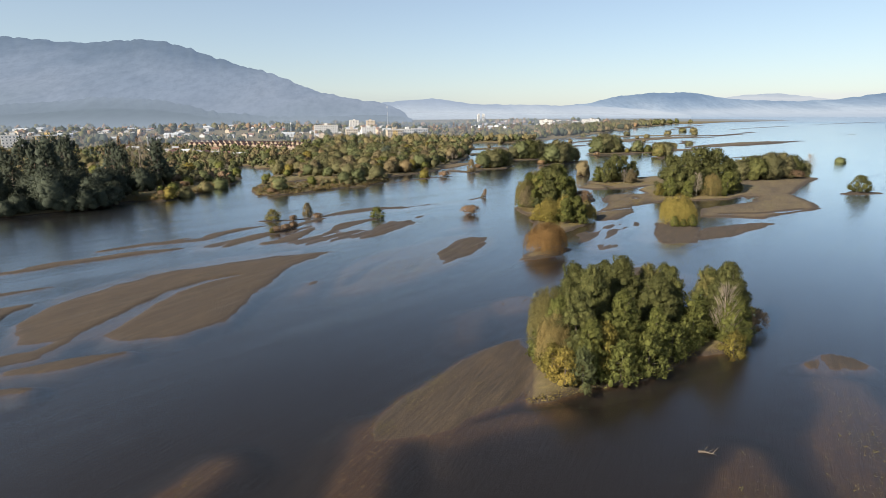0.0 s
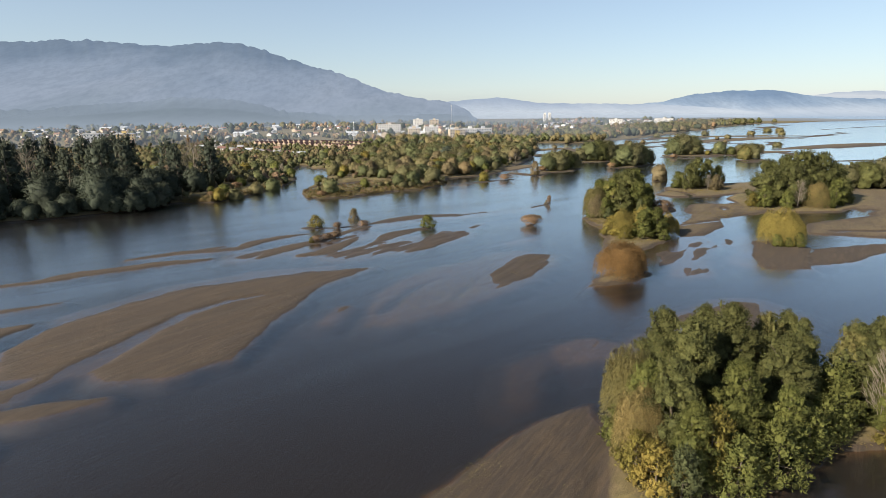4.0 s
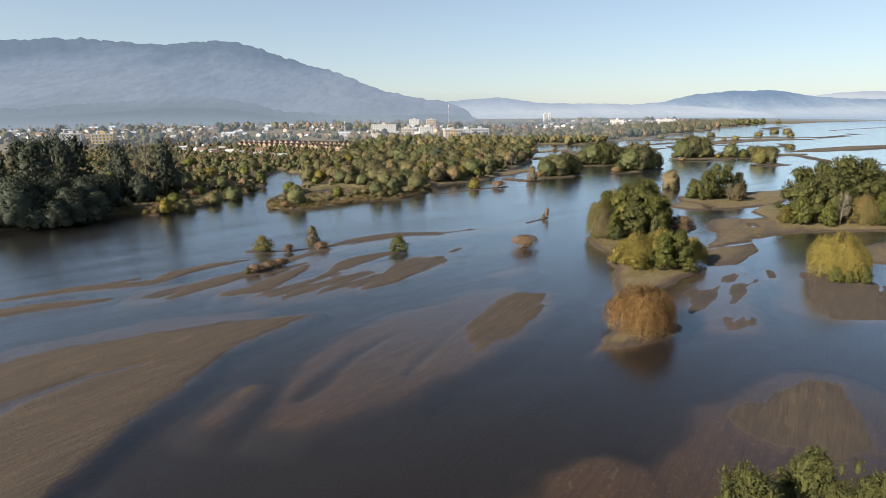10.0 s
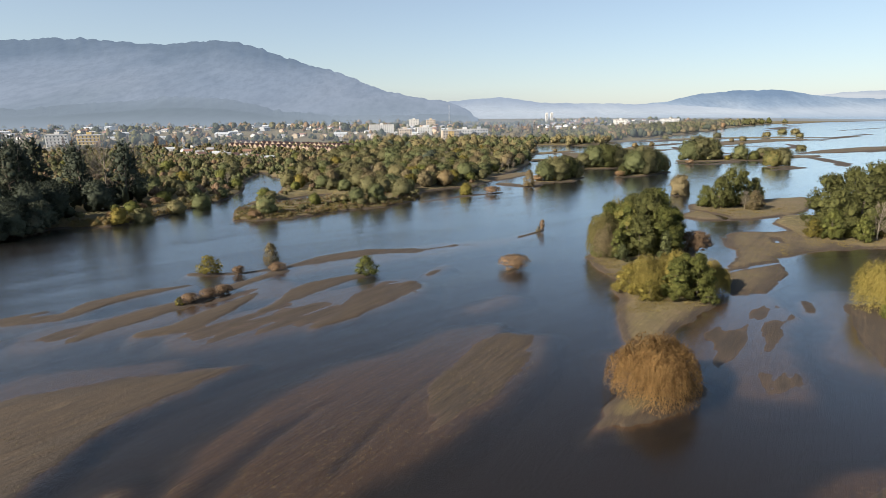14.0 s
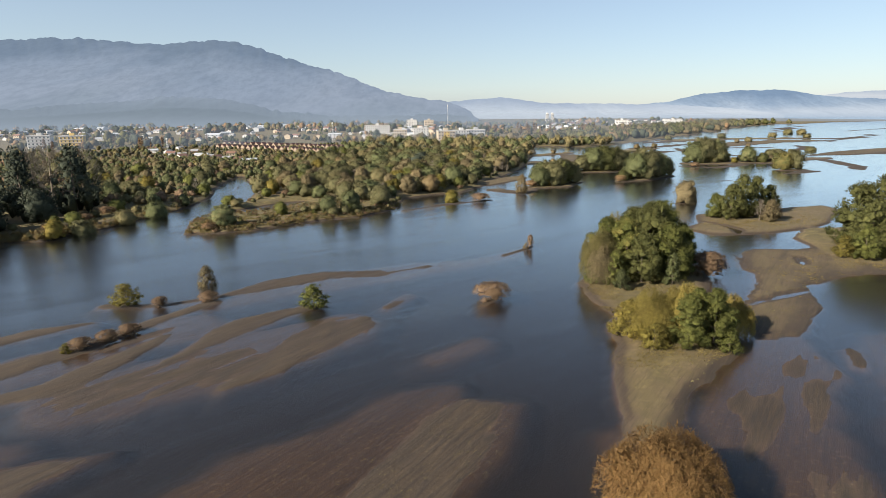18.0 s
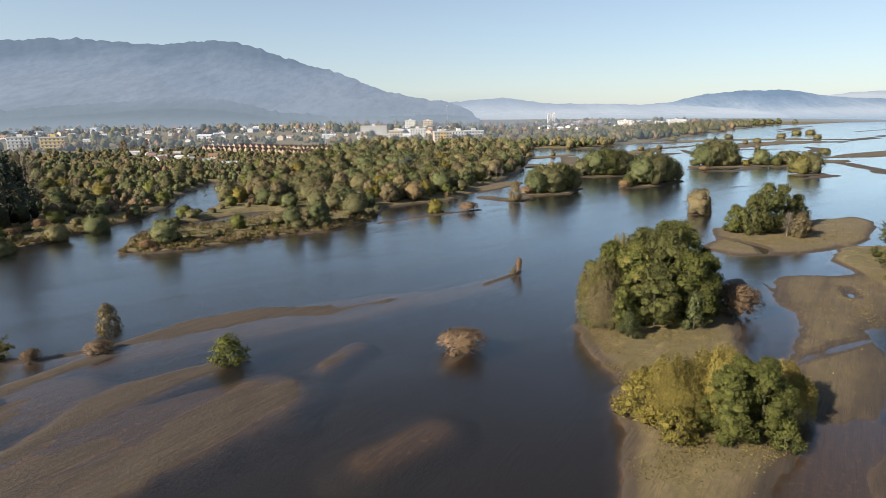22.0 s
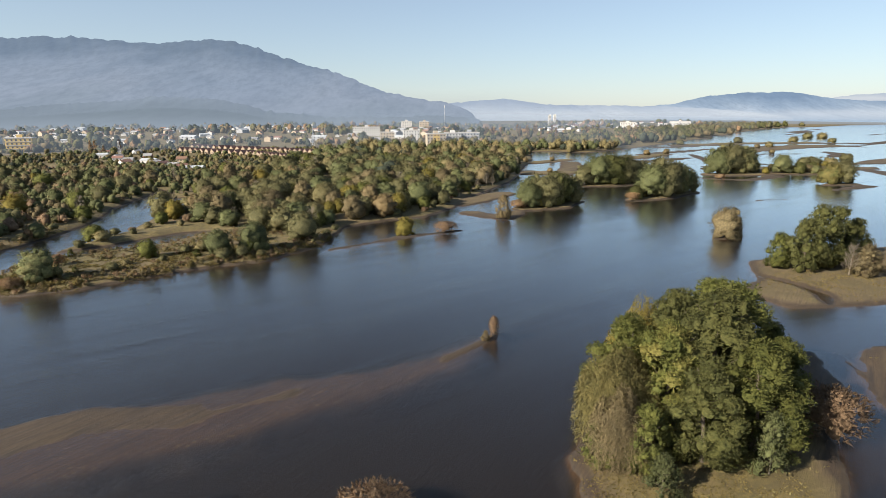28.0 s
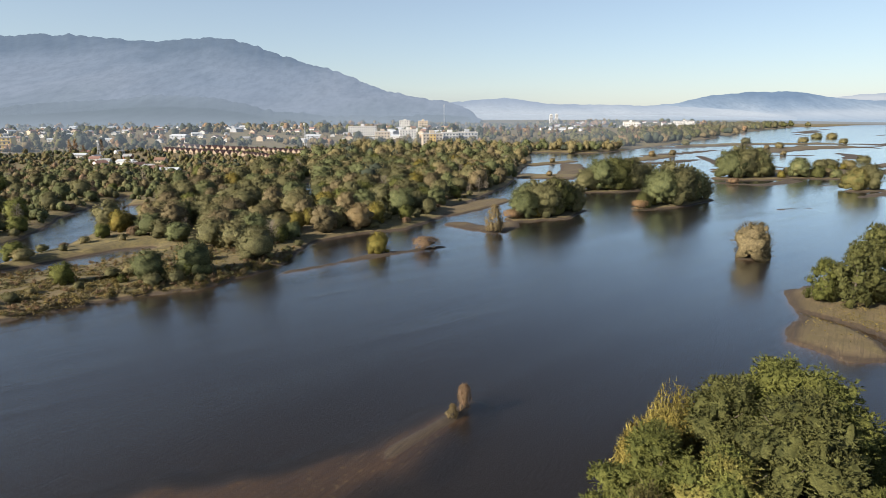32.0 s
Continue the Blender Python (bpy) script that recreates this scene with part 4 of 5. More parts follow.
def bare_kind(name, seed, height, spread, twigs, bark):
    g = np.random.default_rng(seed)
    tr, li = stems(g, height, spread * 0.7, 12, 0.02 * height, 0.15)
    fine = []
    for k in range(twigs):
        s = g.uniform(0.25, 0.98)
        a = g.random() * 2 * np.pi
        w = spread * (0.25 + 0.75 * np.sin(np.pi * min(1, 0.15 + s * 0.85))) * np.sqrt(g.random())
        b = np.array([np.cos(a) * w * 0.7, np.sin(a) * w * 0.7, height * s * 0.85])
        e = b + np.array([np.cos(a) * spread * 0.3, np.sin(a) * spread * 0.3, height * g.uniform(0.06, 0.16)])
        fine.append(tube([b, (b + e) / 2 + g.normal(size=3) * 0.05, e], np.array([0.0035, 0.0028, 0.0012]) * height, 3))
    return dict(name=name, parts=[("trunk", mesh_of("trunk", *tr, bark)), ("branchwork", mesh_of("branchwork", *li, bark)), ("twig_spray", mesh_of("twig_spray", *join(fine), bark))], height=height)


def plant(kind, x, y, h, label, category="tree", group="", wide=1.0, turn=None, sink=0.05):
    """Sets one plant of a kind at (x, y), h metres high."""
    z = ground_at(x, y)
    top = new(kind["name"])
    s = h / kind["height"]
    top.matrix_basis = pose(x, y, z - sink, 0, 0, random.uniform(0, 360) if turn is None else turn) @ Matrix.Diagonal((s * wide, s * wide, s, 1))
    for name, me in kind["parts"]:
        place_part(name, me, top)
    return tagged(top, label, category, group)


FINE_A = [tree_kind("alder_tree", 11 + k, 12, 3.6, 90, 46000, 0.13, ALDER, BARK, 0.29, 0.1, core=0.62, share=0.42) for k in range(3)]
FINE_G = [tree_kind("alder_tree", 21 + k, 11, 3.3, 86, 44000, 0.125, GREEN, BARK, 0.29, 0.15, core=0.62, share=0.42) for k in range(2)]
NEAR_A = [tree_kind("alder_tree", 14 + k, 12, 4.4, 60, 14000, 0.25, ALDER, BARK, 0.27, 0.1, skirt=6, core=0.6, share=0.45) for k in range(3)]
NEAR_G = [tree_kind("alder_tree", 24 + k, 11, 4.1, 56, 13000, 0.24, GREEN, BARK, 0.27, 0.15, skirt=6, core=0.6, share=0.45) for k in range(2)]
SHRUB_Y = tree_kind("yellow_shrub", 31, 4.5, 2.2, 18, 5200, 0.19, YELLOW, BARK, 0.25, skirt=6, core=0.5)
SHRUB_G = tree_kind("shrub", 32, 4.5, 2.3, 18, 5000, 0.19, GREEN, BARK, 0.27, skirt=6, core=0.5)
SHRUB_B = tree_kind("grey_green_shrub", 33, 4.5, 1.9, 22, 6000, 0.18, BLUISH, BARK, 0.2, core=0.5)
WILLOW_AMBER = willow_kind("willow_tree", 41, 6.2, 4.2, 4600, 13, AMBER, BARK, 1.15)
WILLOW_GOLD = willow_kind("willow_tree", 42, 8.2, 4.2, 3600, 13, GOLD, BARK, 1.15)
WILLOW_GREEN = willow_kind("willow_tree", 43, 8, 3.4, 3400, 13, WILLOWOLIVE, BARK)
BARE_N = bare_kind("bare_tree", 51, 9, 2.2, 200, PALEBARK)
BUSH_T = [tree_kind("tawny_tree", 55 + k, 7, 3.4, 36, 8500, 0.24, TAWNY, BARK, 0.22, 0.2, skirt=9, core=0.5) for k in range(2)]
TAWNY_W = willow_kind("willow_tree", 57, 8.6, 3.6, 3600, 13, TAWNY, BARK, 1.2)
MID_A = [bush_kind("alder_tree", 61 + k, 8.4, 3.9, 20, 3000, 0.24, BANKGREEN, BARK) for k in range(2)]
MID_O = [bush_kind("river_tree", 71 + k, 7.6, 3.8, 20, 3000, 0.23, OLIVE, BARK) for k in range(3)]
MID_T = bush_kind("tawny_tree", 79, 7.8, 3.2, 22, 2800, 0.23, TAWNY, BARK, 0.26, 0.78)
ISLET = [bush_kind("river_tree", 91 + k, 9, 4.5, 34, 7000, 0.24, m_, BARK, core=0.70) for k, m_ in enumerate((BANKGREEN, OLIVE, ALDER, OLIVE))]
MID_G = bush_kind("river_tree", 75, 7, 3.4, 22, 2800, 0.23, GREEN, BARK)
MID_Y = bush_kind("yellow_tree", 76, 7, 2.8, 20, 2800, 0.23, YELLOW, BARK)
MID_R = bush_kind("russet_shrub", 77, 3, 2.1, 14, 6500, 0.15, RUSSET, BARK, 0.2, 0.5)
MID_BARE = bare_kind("bare_tree", 78, 8, 2.2, 170, PALEBARK)
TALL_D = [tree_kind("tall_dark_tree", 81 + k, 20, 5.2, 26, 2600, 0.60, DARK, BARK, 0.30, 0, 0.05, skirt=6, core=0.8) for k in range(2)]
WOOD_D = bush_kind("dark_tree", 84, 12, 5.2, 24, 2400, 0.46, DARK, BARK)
POPLAR = tree_kind("poplar_tree", 86, 18, 2.2, 10, 700, 0.8, RUSSET, BARK, 0.3, 0, 0.08, core=0.5)
LOW = bush_kind("bank_shrub", 88, 2.4, 1.6, 8, 1000, 0.17, OLIVE, BARK, 0.3)

# island of the tall group
ISL = "trees of the tall island group"
for x, y, h, k in ((22.5, 39, 11.6, 0), (28, 42.5, 11.6, 1), (18.6, 33.5, 10, 2), (30.5, 37.5, 10.2, 0), (19.6, 39.5, 9.4, 1), (22.5, 45, 10, 2), (33, 44.5, 9.6, 0), (28, 47.5, 9.4, 1), (33, 39.5, 8.2, 2)):
    plant(FINE_A[k], x, y, h * 0.89, "tall dense dark green alder on a small river island", "tree", ISL, 1.04)
for x, y, h, k in ((24, 33.5, 8.6, 0), (19, 30.5, 6.6, 1), (28, 33, 6.6, 0), (17.4, 36, 7.6, 1)):
    plant(FINE_G[k], x, y, h, "leafy green alder at the island edge", "tree", ISL)
plant(WILLOW_GREEN, 16.2, 34.0, 6.6, "drooping tawny-green willow on the island edge", "tree", ISL, 0.75)
plant(WILLOW_GREEN, 17.0, 38.5, 8.4, "drooping pale green willow on the island edge", "tree", ISL, 0.7)
plant(SHRUB_Y, 15.6, 29.0, 4.0, "bright yellow autumn shrub at the island shore", "shrub")
plant(SHRUB_Y, 20.6, 30.6, 5.8, "yellow-green autumn sapling among alders", "shrub", wide=0.7)
plant(SHRUB_Y, 15.0, 31.5, 3.4, "yellow-green shrub at the island shore", "shrub")
plant(SHRUB_B, 17.2, 28.0, 4.6, "silvery grey-green shrub at the waterline", "shrub", wide=0.8)
for x, y, h in ((22, 29, 4.6), (26, 30.3, 4.8), (18.6, 29.3, 3.4), (30.5, 33.4, 4.2), (15.0, 35.5, 3.5)):
    plant(SHRUB_G, x, y, h, "dense green shrub at the island shore", "shrub")
for x, y, h, k in ((41, 38.5, 9.9, 0), (42.6, 41.5, 9, 1), (40, 41.5, 8.4, 2), (44, 41, 6.4, 1)):
    plant(FINE_A[k], x, y, h, "dark green alder of the smaller clump", "tree", ISL)
plant(FINE_G[1], 40.3, 36.3, 6.8, "yellowing green alder at the clump edge", "tree", ISL)
plant(SHRUB_Y, 39.5, 34.4, 3.4, "yellow-green shrub at the island shore", "shrub")
plant(MID_R, 47, 42, 3.4, "russet shrub at the island end", "shrub")
plant(FINE_A[1], 35.8, 43.5, 8.2, "dark green alder between two clumps", "tree", ISL, 0.9)
plant(FINE_A[2], 36.8, 47, 7.6, "dark green alder between two clumps", "tree", ISL, 0.9)
plant(BARE_N, 39.4, 36.6, 8.6, "leafless pale tree in front of alders", "tree")

for x, y, h in ((33.2, 35.6, 4.0), (35.4, 37, 4.6), (36.8, 39, 5.4), (34.6, 40.5, 5.6), (43.5, 38.6, 3.4)):
    plant(SHRUB_G, x, y, h, "dense green shrub between two clumps", "shrub")

# amber willow and the bushy point
plant(WILLOW_AMBER, 33.2, 88.6, 6.3, "round drooping amber autumn willow on a sandy islet", "tree", turn=0)
for x, y, h, kd, lb in ((44.8, 121.6, 6.6, WILLOW_GOLD, "golden-green bushy willow on a sandy point"), (52.0, 118.6, 7.0, FINE_G[0], "green bushy tree on a sandy point"), (48.4, 118.0, 6.6, FINE_G[1], "green bushy tree on a sandy point"),
                        (49.6, 121.6, 7.2, WILLOW_GOLD, "golden-green bushy willow on a sandy point"), (50.4, 120.0, 6.6, FINE_G[0], "green bushy tree on a sandy point"), (42.3, 121.5, 4.4, SHRUB_Y, "yellowing shrub on a sandy point"), (44, 117.5, 3.0, SHRUB_Y, "golden low shrub on a sandy point"), (56.0, 122.5, 5.6, WILLOW_GOLD, "golden drooping shrub on a sandy point"),
                        (52.8, 116.4, 2.6, SHRUB_G, "green shrub near the waterline")):
    plant(kd, x, y, h, lb, "tree" if h > 5 else "shrub", wide=0.95 if kd is WILLOW_GOLD else 1.2)
# the domed grove
GRV = "trees of the domed grove"
for x, y, h, k in ((56, 150.5, 12.6, 0), (58.8, 153.5, 12.4, 1), (51, 149, 10.2, 2), (52.5, 144.6, 8.2, 0), (57.5, 146, 9.8, 1), (61.3, 149.5, 8.6, 2), (63, 154, 8.2, 0), (58.5, 157, 11.8, 1), (54.5, 156, 11, 2), (48.6, 152.5, 9.8, 0)):
    plant((FINE_A + FINE_G)[(k + int(x)) % 5], x, y, h, "dense green alder of a domed island grove", "tree", GRV, 1.32 if x < 60 else 1.1)
plant(WILLOW_GOLD, 51.5, 157.0, 10.6, "golden willow at the back of the grove", "tree", GRV, 0.6)
plant(TAWNY_W, 45.8, 145.0, 6.8, "drooping tawny willow at the grove edge", "tree", GRV, 0.8)
plant(WILLOW_GREEN, 46.6, 148.6, 8.8, "drooping olive willow at the grove edge", "tree", GRV, 0.9)
plant(NEAR_G[0], 47.5, 143.6, 5.6, "low green alder at the grove edge", "tree", GRV)
plant(SHRUB_B, 47.6, 140.6, 3.2, "silvery grey-green shrub on the sand", "shrub")
plant(SHRUB_B, 57, 142.8, 5.0, "silvery grey-green sapling in the grove", "shrub", wide=0.7)
plant(MID_R, 66.0, 149.0, 4.5, "russet shrub at the grove edge", "shrub")
plant(SHRUB_G, 44.3, 145, 3.4, "green shrub at the grove edge", "shrub")
# island behind the grove
for x, y, h, kd, lb in ((98, 202, 9.2, NEAR_A[1], "dark green alder on a sandy island"), (102.5, 205, 11.2, NEAR_A[0], "dark green alder on a sandy island"), (108, 208, 10.4, NEAR_A[2], "dark green alder on a sandy island"),
                        (113.5, 210.5, 7.8, NEAR_A[1], "dark green alder on a sandy island"), (94.5, 204, 6.5, NEAR_G[0], "green alder on a sandy island"), (104, 198.5, 6.2, BARE_N, "leafless pale sapling before the alders"),
                        (106.5, 198, 5.6, BUSH_T[1], "tawny thin shrub before the alders"), (109, 201, 3.2, MID_R, "russet shrub on sand")):
    plant(kd, x, y, h, lb, "tree" if h > 5 else "shrub")
# big dome and its willow
for k, (x, y, h) in enumerate(((104, 160, 11), (110, 161, 14), (117, 165, 16), (123, 166, 15.2), (129, 168, 12), (108, 169, 13), (116, 173, 14), (126, 175, 13), (134, 171, 9))):
    plant(NEAR_A[k % 3], x, y, h, "tall olive-green tree of a big island dome", "tree", "trees of the big dome", 1.15)
for x, y, h, kd in ((110, 155.5, 9, BARE_N), (116, 156, 8, WILLOW_GREEN), (101, 157.5, 6.5, NEAR_G[0]), (124, 159, 8, NEAR_G[1]), (106, 154.5, 5.5, NEAR_G[0]), (130, 163, 6, NEAR_A[0]), (98.5, 160, 4, SHRUB_Y), (119, 154, 5, NEAR_G[1])):
    plant(kd, x, y, h, "smaller tree at the edge of the big dome", "tree", "trees of the big dome")
plant(WILLOW_GOLD, 77.5, 112, 8.4, "drooping golden willow on a sandy islet", "tree", turn=30)
for x, y, h in ((74.6, 108.5, 2.6), (79, 107.8, 3.0), (76.8, 108, 2.0)):
    plant(SHRUB_G, x, y, h, "dark green shrub under the golden willow", "shrub")
for x, y, h, k in ((157, 200, 9, 0), (164, 197.5, 9.8, 1), (171, 199, 11.4, 2), (178, 201.5, 11.2, 0), (186, 204, 10, 1), (193, 206, 8, 2), (168, 205, 10, 1), (182, 208, 10, 2)):
    plant(ISLET[(k + 1) % 4], x, y, h, "olive-green tree of a long island wood", "tree", "trees of the long island wood", 1.1)
plant(MID_R, 183, 199, 4, "russet shrub at the island edge", "shrub", wide=1.6)
plant(MID_BARE, 205, 215, 12, "leafless pale tree on the flats", "tree")
# lone plants in the water and on bars
plant(NEAR_A[1], 173.5, 154.5, 6.2, "dark round alder on a muddy islet", "tree", wide=1.5)
plant(MID_A[0], 267, 264, 4.8, "small round tree in the water", "tree", wide=1.4)
plant(MID_T, 98.5, 231, 8.4, "lone olive willow standing in the river", "tree", wide=1.05, sink=0.9)
plant(SHRUB_Y, -31, 138, 3.2, "round yellow-green bush on a sandbar", "shrub", wide=1.5)
plant(MID_R, -25.3, 137, 1.6, "low russet bush on a sandbar", "shrub")
plant(BUSH_T[1], -22.2, 147.8, 4.6, "slim young willow on a sandbar", "tree", wide=0.75)
plant(MID_R, -18.7, 139.2, 1.6, "low russet bush on a sandbar", "shrub", wide=1.4)
for x, y in ((-27.5, 120.6), (-25.6, 123), (-24, 125.6)):
    plant(MID_R, x, y, 1.5, "low dry brown bush on a sandbar", "shrub", "dry bushes along a sandbar", 1.3)
plant(SHRUB_Y, -28.6, 119.2, 1.3, "small yellow bush on a sandbar", "shrub")
plant(SHRUB_G, -1.4, 136, 3.1, "round dark green bush on a sandbar", "shrub", wide=1.6)
plant(MID_R, 26.3, 138.3, 2.6, "small russet bush in the water", "shrub", wide=1.6)
plant(BUSH_T[0], 37.2, 171.4, 1.3, "small yellow bush at a bar tip", "shrub")
plant(MID_R, 38.4, 172.8, 2.8, "thin tawny sapling at a bar tip", "tree", wide=0.34)
plant(MID_Y, 23.6, 237.6, 4.6, "round yellow-green bush on a spit", "shrub", wide=1.3)
plant(MID_R, 33.5, 240.5, 2.6, "russet bush at the spit end", "shrub", wide=1.6)
plant(BUSH_T[1], 50, 257.5, 6.6, "slim olive-gold willow at the shore", "tree", wide=0.75)
# wooded islets up the river
for x, y, h, k in ((60, 276, 7.5, 0), (66, 279, 10, 1), (70, 282, 10.2, 2), (75, 287, 8.5, 3), (63, 284, 9, 4), (92, 332, 8, 1), (98, 334, 11.5, 0), (104, 336, 12.2, 2), (110, 338, 11.5, 3), (117, 343, 9, 1), (102, 343, 11, 4),
                   (99, 292, 4.5, 2), (107, 298, 11, 0), (112, 301, 13, 1), (118, 306, 11, 0), (124, 310, 8, 3), (168, 374, 12, 0), (174, 376, 14.3, 1), (181, 377, 13, 0), (199, 374, 8.8, 0), (206, 372, 5.5, 2), (193, 331, 8.5, 2), (198, 331.5, 9.6, 3),
                   (213, 370, 4, 4), (188, 380, 6, 3), (226, 392, 4, 2)):
    plant(ISLET[k % 4], x, y, h, "round olive-green tree on a river islet", "tree", "trees of the river islets", 1.15)
for x, y, h in ((56.5, 274, 2.6), (63, 276, 3.0), (97.5, 290.5, 2.5), (103, 297, 3.5), (170, 371, 3), (190, 372, 3.2), (158, 352, 2.4), (141, 400, 2.2), (216, 405, 3.2), (206, 460, 3.4), (245, 410, 3), (150, 452, 3), (232, 398, 3)):
    plant(MID_Y if h > 2.8 else MID_R, x, y, h, "small autumn bush on a mud flat", "shrub", "bushes of the mud flats", 1.4)
for x, y, h in ((204, 436, 4), (236, 414, 5), (245, 420, 6), (252, 416, 5), (293, 460, 5), (300, 574, 4), (320, 590, 5), (330, 660, 6), (390, 668, 6), (180, 500, 4), (199, 512, 4), (186, 396, 4), (200, 384, 3.5), (88, 382, 2.5), (104, 455, 3),
                (212, 374, 4), (275, 510, 3.5), (262, 636, 5), (420, 655, 5), (478, 780, 8), (495, 779, 8), (86, 446, 3)):
    plant(ISLET[1] if h > 4.5 else MID_T, x, y, h, "small brown and olive bush of the far flats", "shrub", "bushes of the far flats", 1.5)


# ---- woods on the banks ----
def scatter(count, box, test, gap, g):
    """Seeded places in a box (x0, x1, y0, y1) that pass a test, kept apart by gap."""
    got = []
    for _ in range(count * 12):
        x, y = g.uniform(box[0], box[1]), g.uniform(box[2], box[3])
        if test(x, y) and all((x - a) ** 2 + (y - b) ** 2 > gap * gap for a, b in got):
            got.append((x, y))
            if len(got) >= count:
                break
    return got


BANK = FORMS[0][1]


def on_bank(x, y, low=0.75):
    return bool(inside(np.array([x]), np.array([y]), BANK)[0]) and ground_at(x, y) > low


def back_from_shore(x, y, m):
    return float(nearest(np.array([x]), np.array([y]), BANK, True)[0][0]) > m


g4 = np.random.default_rng(44)
MIX = [MID_A[0], MID_A[1], MID_O[0], MID_O[1], MID_O[2], MID_O[0], MID_G, MID_T, MID_BARE, MID_O[1], MID_T, MID_Y, MID_O[2], MID_A[0]]
def wood_edge(x):
    """Where the bank wood begins, behind the open grassy shore."""
    return np.interp(x, (-60, -48, -44, -25, -11, 0, 8, 20, 38, 48, 68, 92), (330, 264, 258, 248, 236, 240, 251, 261, 281, 302, 333, 420))


for x, y in scatter(430, (-50, 92, 222, 440), lambda x, y: on_bank(x, y, 0.6) and back_from_shore(x, y, 3.5 + 2 * math.sin(x * 0.2)) and y > wood_edge(x), 4.6, g4):
    kd = MIX[int(g4.integers(len(MIX)))]
    h = g4.uniform(3.4, 6.8) * (1.0 + 0.2 * min(1, (y - 210) / 200))
    plant(kd, x, y, h, {"bare_tree": "leafless grey-brown tree in the bank wood", "yellow_tree": "yellow autumn tree in the bank wood", "tawny_tree": "tawny brown tree in the bank wood"}.get(kd["name"], "olive-green tree of the bank wood"), "tree", "trees of the bank wood", g4.uniform(1.05, 1.4))
# tall dark wood on the near bank
for x, y in scatter(165, (-260, -84, 95, 242), lambda x, y: on_bank(x, y, 0.15) and back_from_shore(x, y, 1.5) and (x < -92 or y > 200) and (x + 80) * 0.9 + (y - 185) * -0.35 < -6, 5.6, g4):
    edge = back_from_shore(x, y, 22)
    kd = TALL_D[int(g4.integers(2))] if edge else WOOD_D
    if g4.random() < 0.07:
        kd = MID_BARE
    plant(kd, x, y, g4.uniform(15, 21) if edge else g4.uniform(8.5, 12.5), "tall dark evergreen of the near bank wood" if edge else "dark bushy tree at the wood edge", "tree", "trees of the near bank wood", 1.1)
for x, y in scatter(170, (-215, -60, 236, 372), lambda x, y: on_bank(x, y, 0.6) and back_from_shore(x, y, 6), 5.2, g4):
    kd = MIX[int(g4.integers(len(MIX)))] if g4.random() < 0.6 else LOW
    plant(kd, x, y, g4.uniform(3.2, 6.6) if kd is not LOW else g4.uniform(1.5, 3.0), "scrubby olive and brown bush on the meadow", "tree", "scrub of the meadow", g4.uniform(1.0, 1.4))
for x, y in scatter(150, (-220, -88, 100, 184), lambda x, y: on_bank(x, y, 0.05) and not back_from_shore(x, y, 7), 2.6, g4):
    plant(WOOD_D, x, y, g4.uniform(3.5, 7.5), "dark bush overhanging the water", "shrub", "dark bushes at the waterline", 1.2)
# shore shrubs
for x, y in scatter(120, (-90, 60, 184, 320), lambda x, y: on_bank(x, y, 0.45) and not back_from_shore(x, y, 14), 3.2, g4):
    r = g4.random()
    kd = LOW if r < 0.6 else (MID_R if r < 0.8 else SHRUB_G if r < 0.86 else MID_G)
    plant(kd, x, y, g4.uniform(0.9, 2.4) if kd is not MID_G else g4.uniform(3, 4.5), "low scrub on the grassy bank", "shrub", "scrub of the grassy bank", g4.uniform(0.9, 1.5))
for x, y, h, kd in ((-37, 197.5, 5.6, MID_A[0]), (-70, 192, 5.2, MID_O[0]), (-74, 188, 4.6, MID_Y), (-66, 205, 4.8, MID_O[1]), (-63, 216, 6, MID_A[1]), (-7, 219, 6, MID_A[0]), (-13, 215, 5.2, MID_A[1]), (1, 229, 6.5, MID_O[2])):
    plant(kd, x, y, h, "rounded bush on the grassy bank", "tree", "", 1.2)


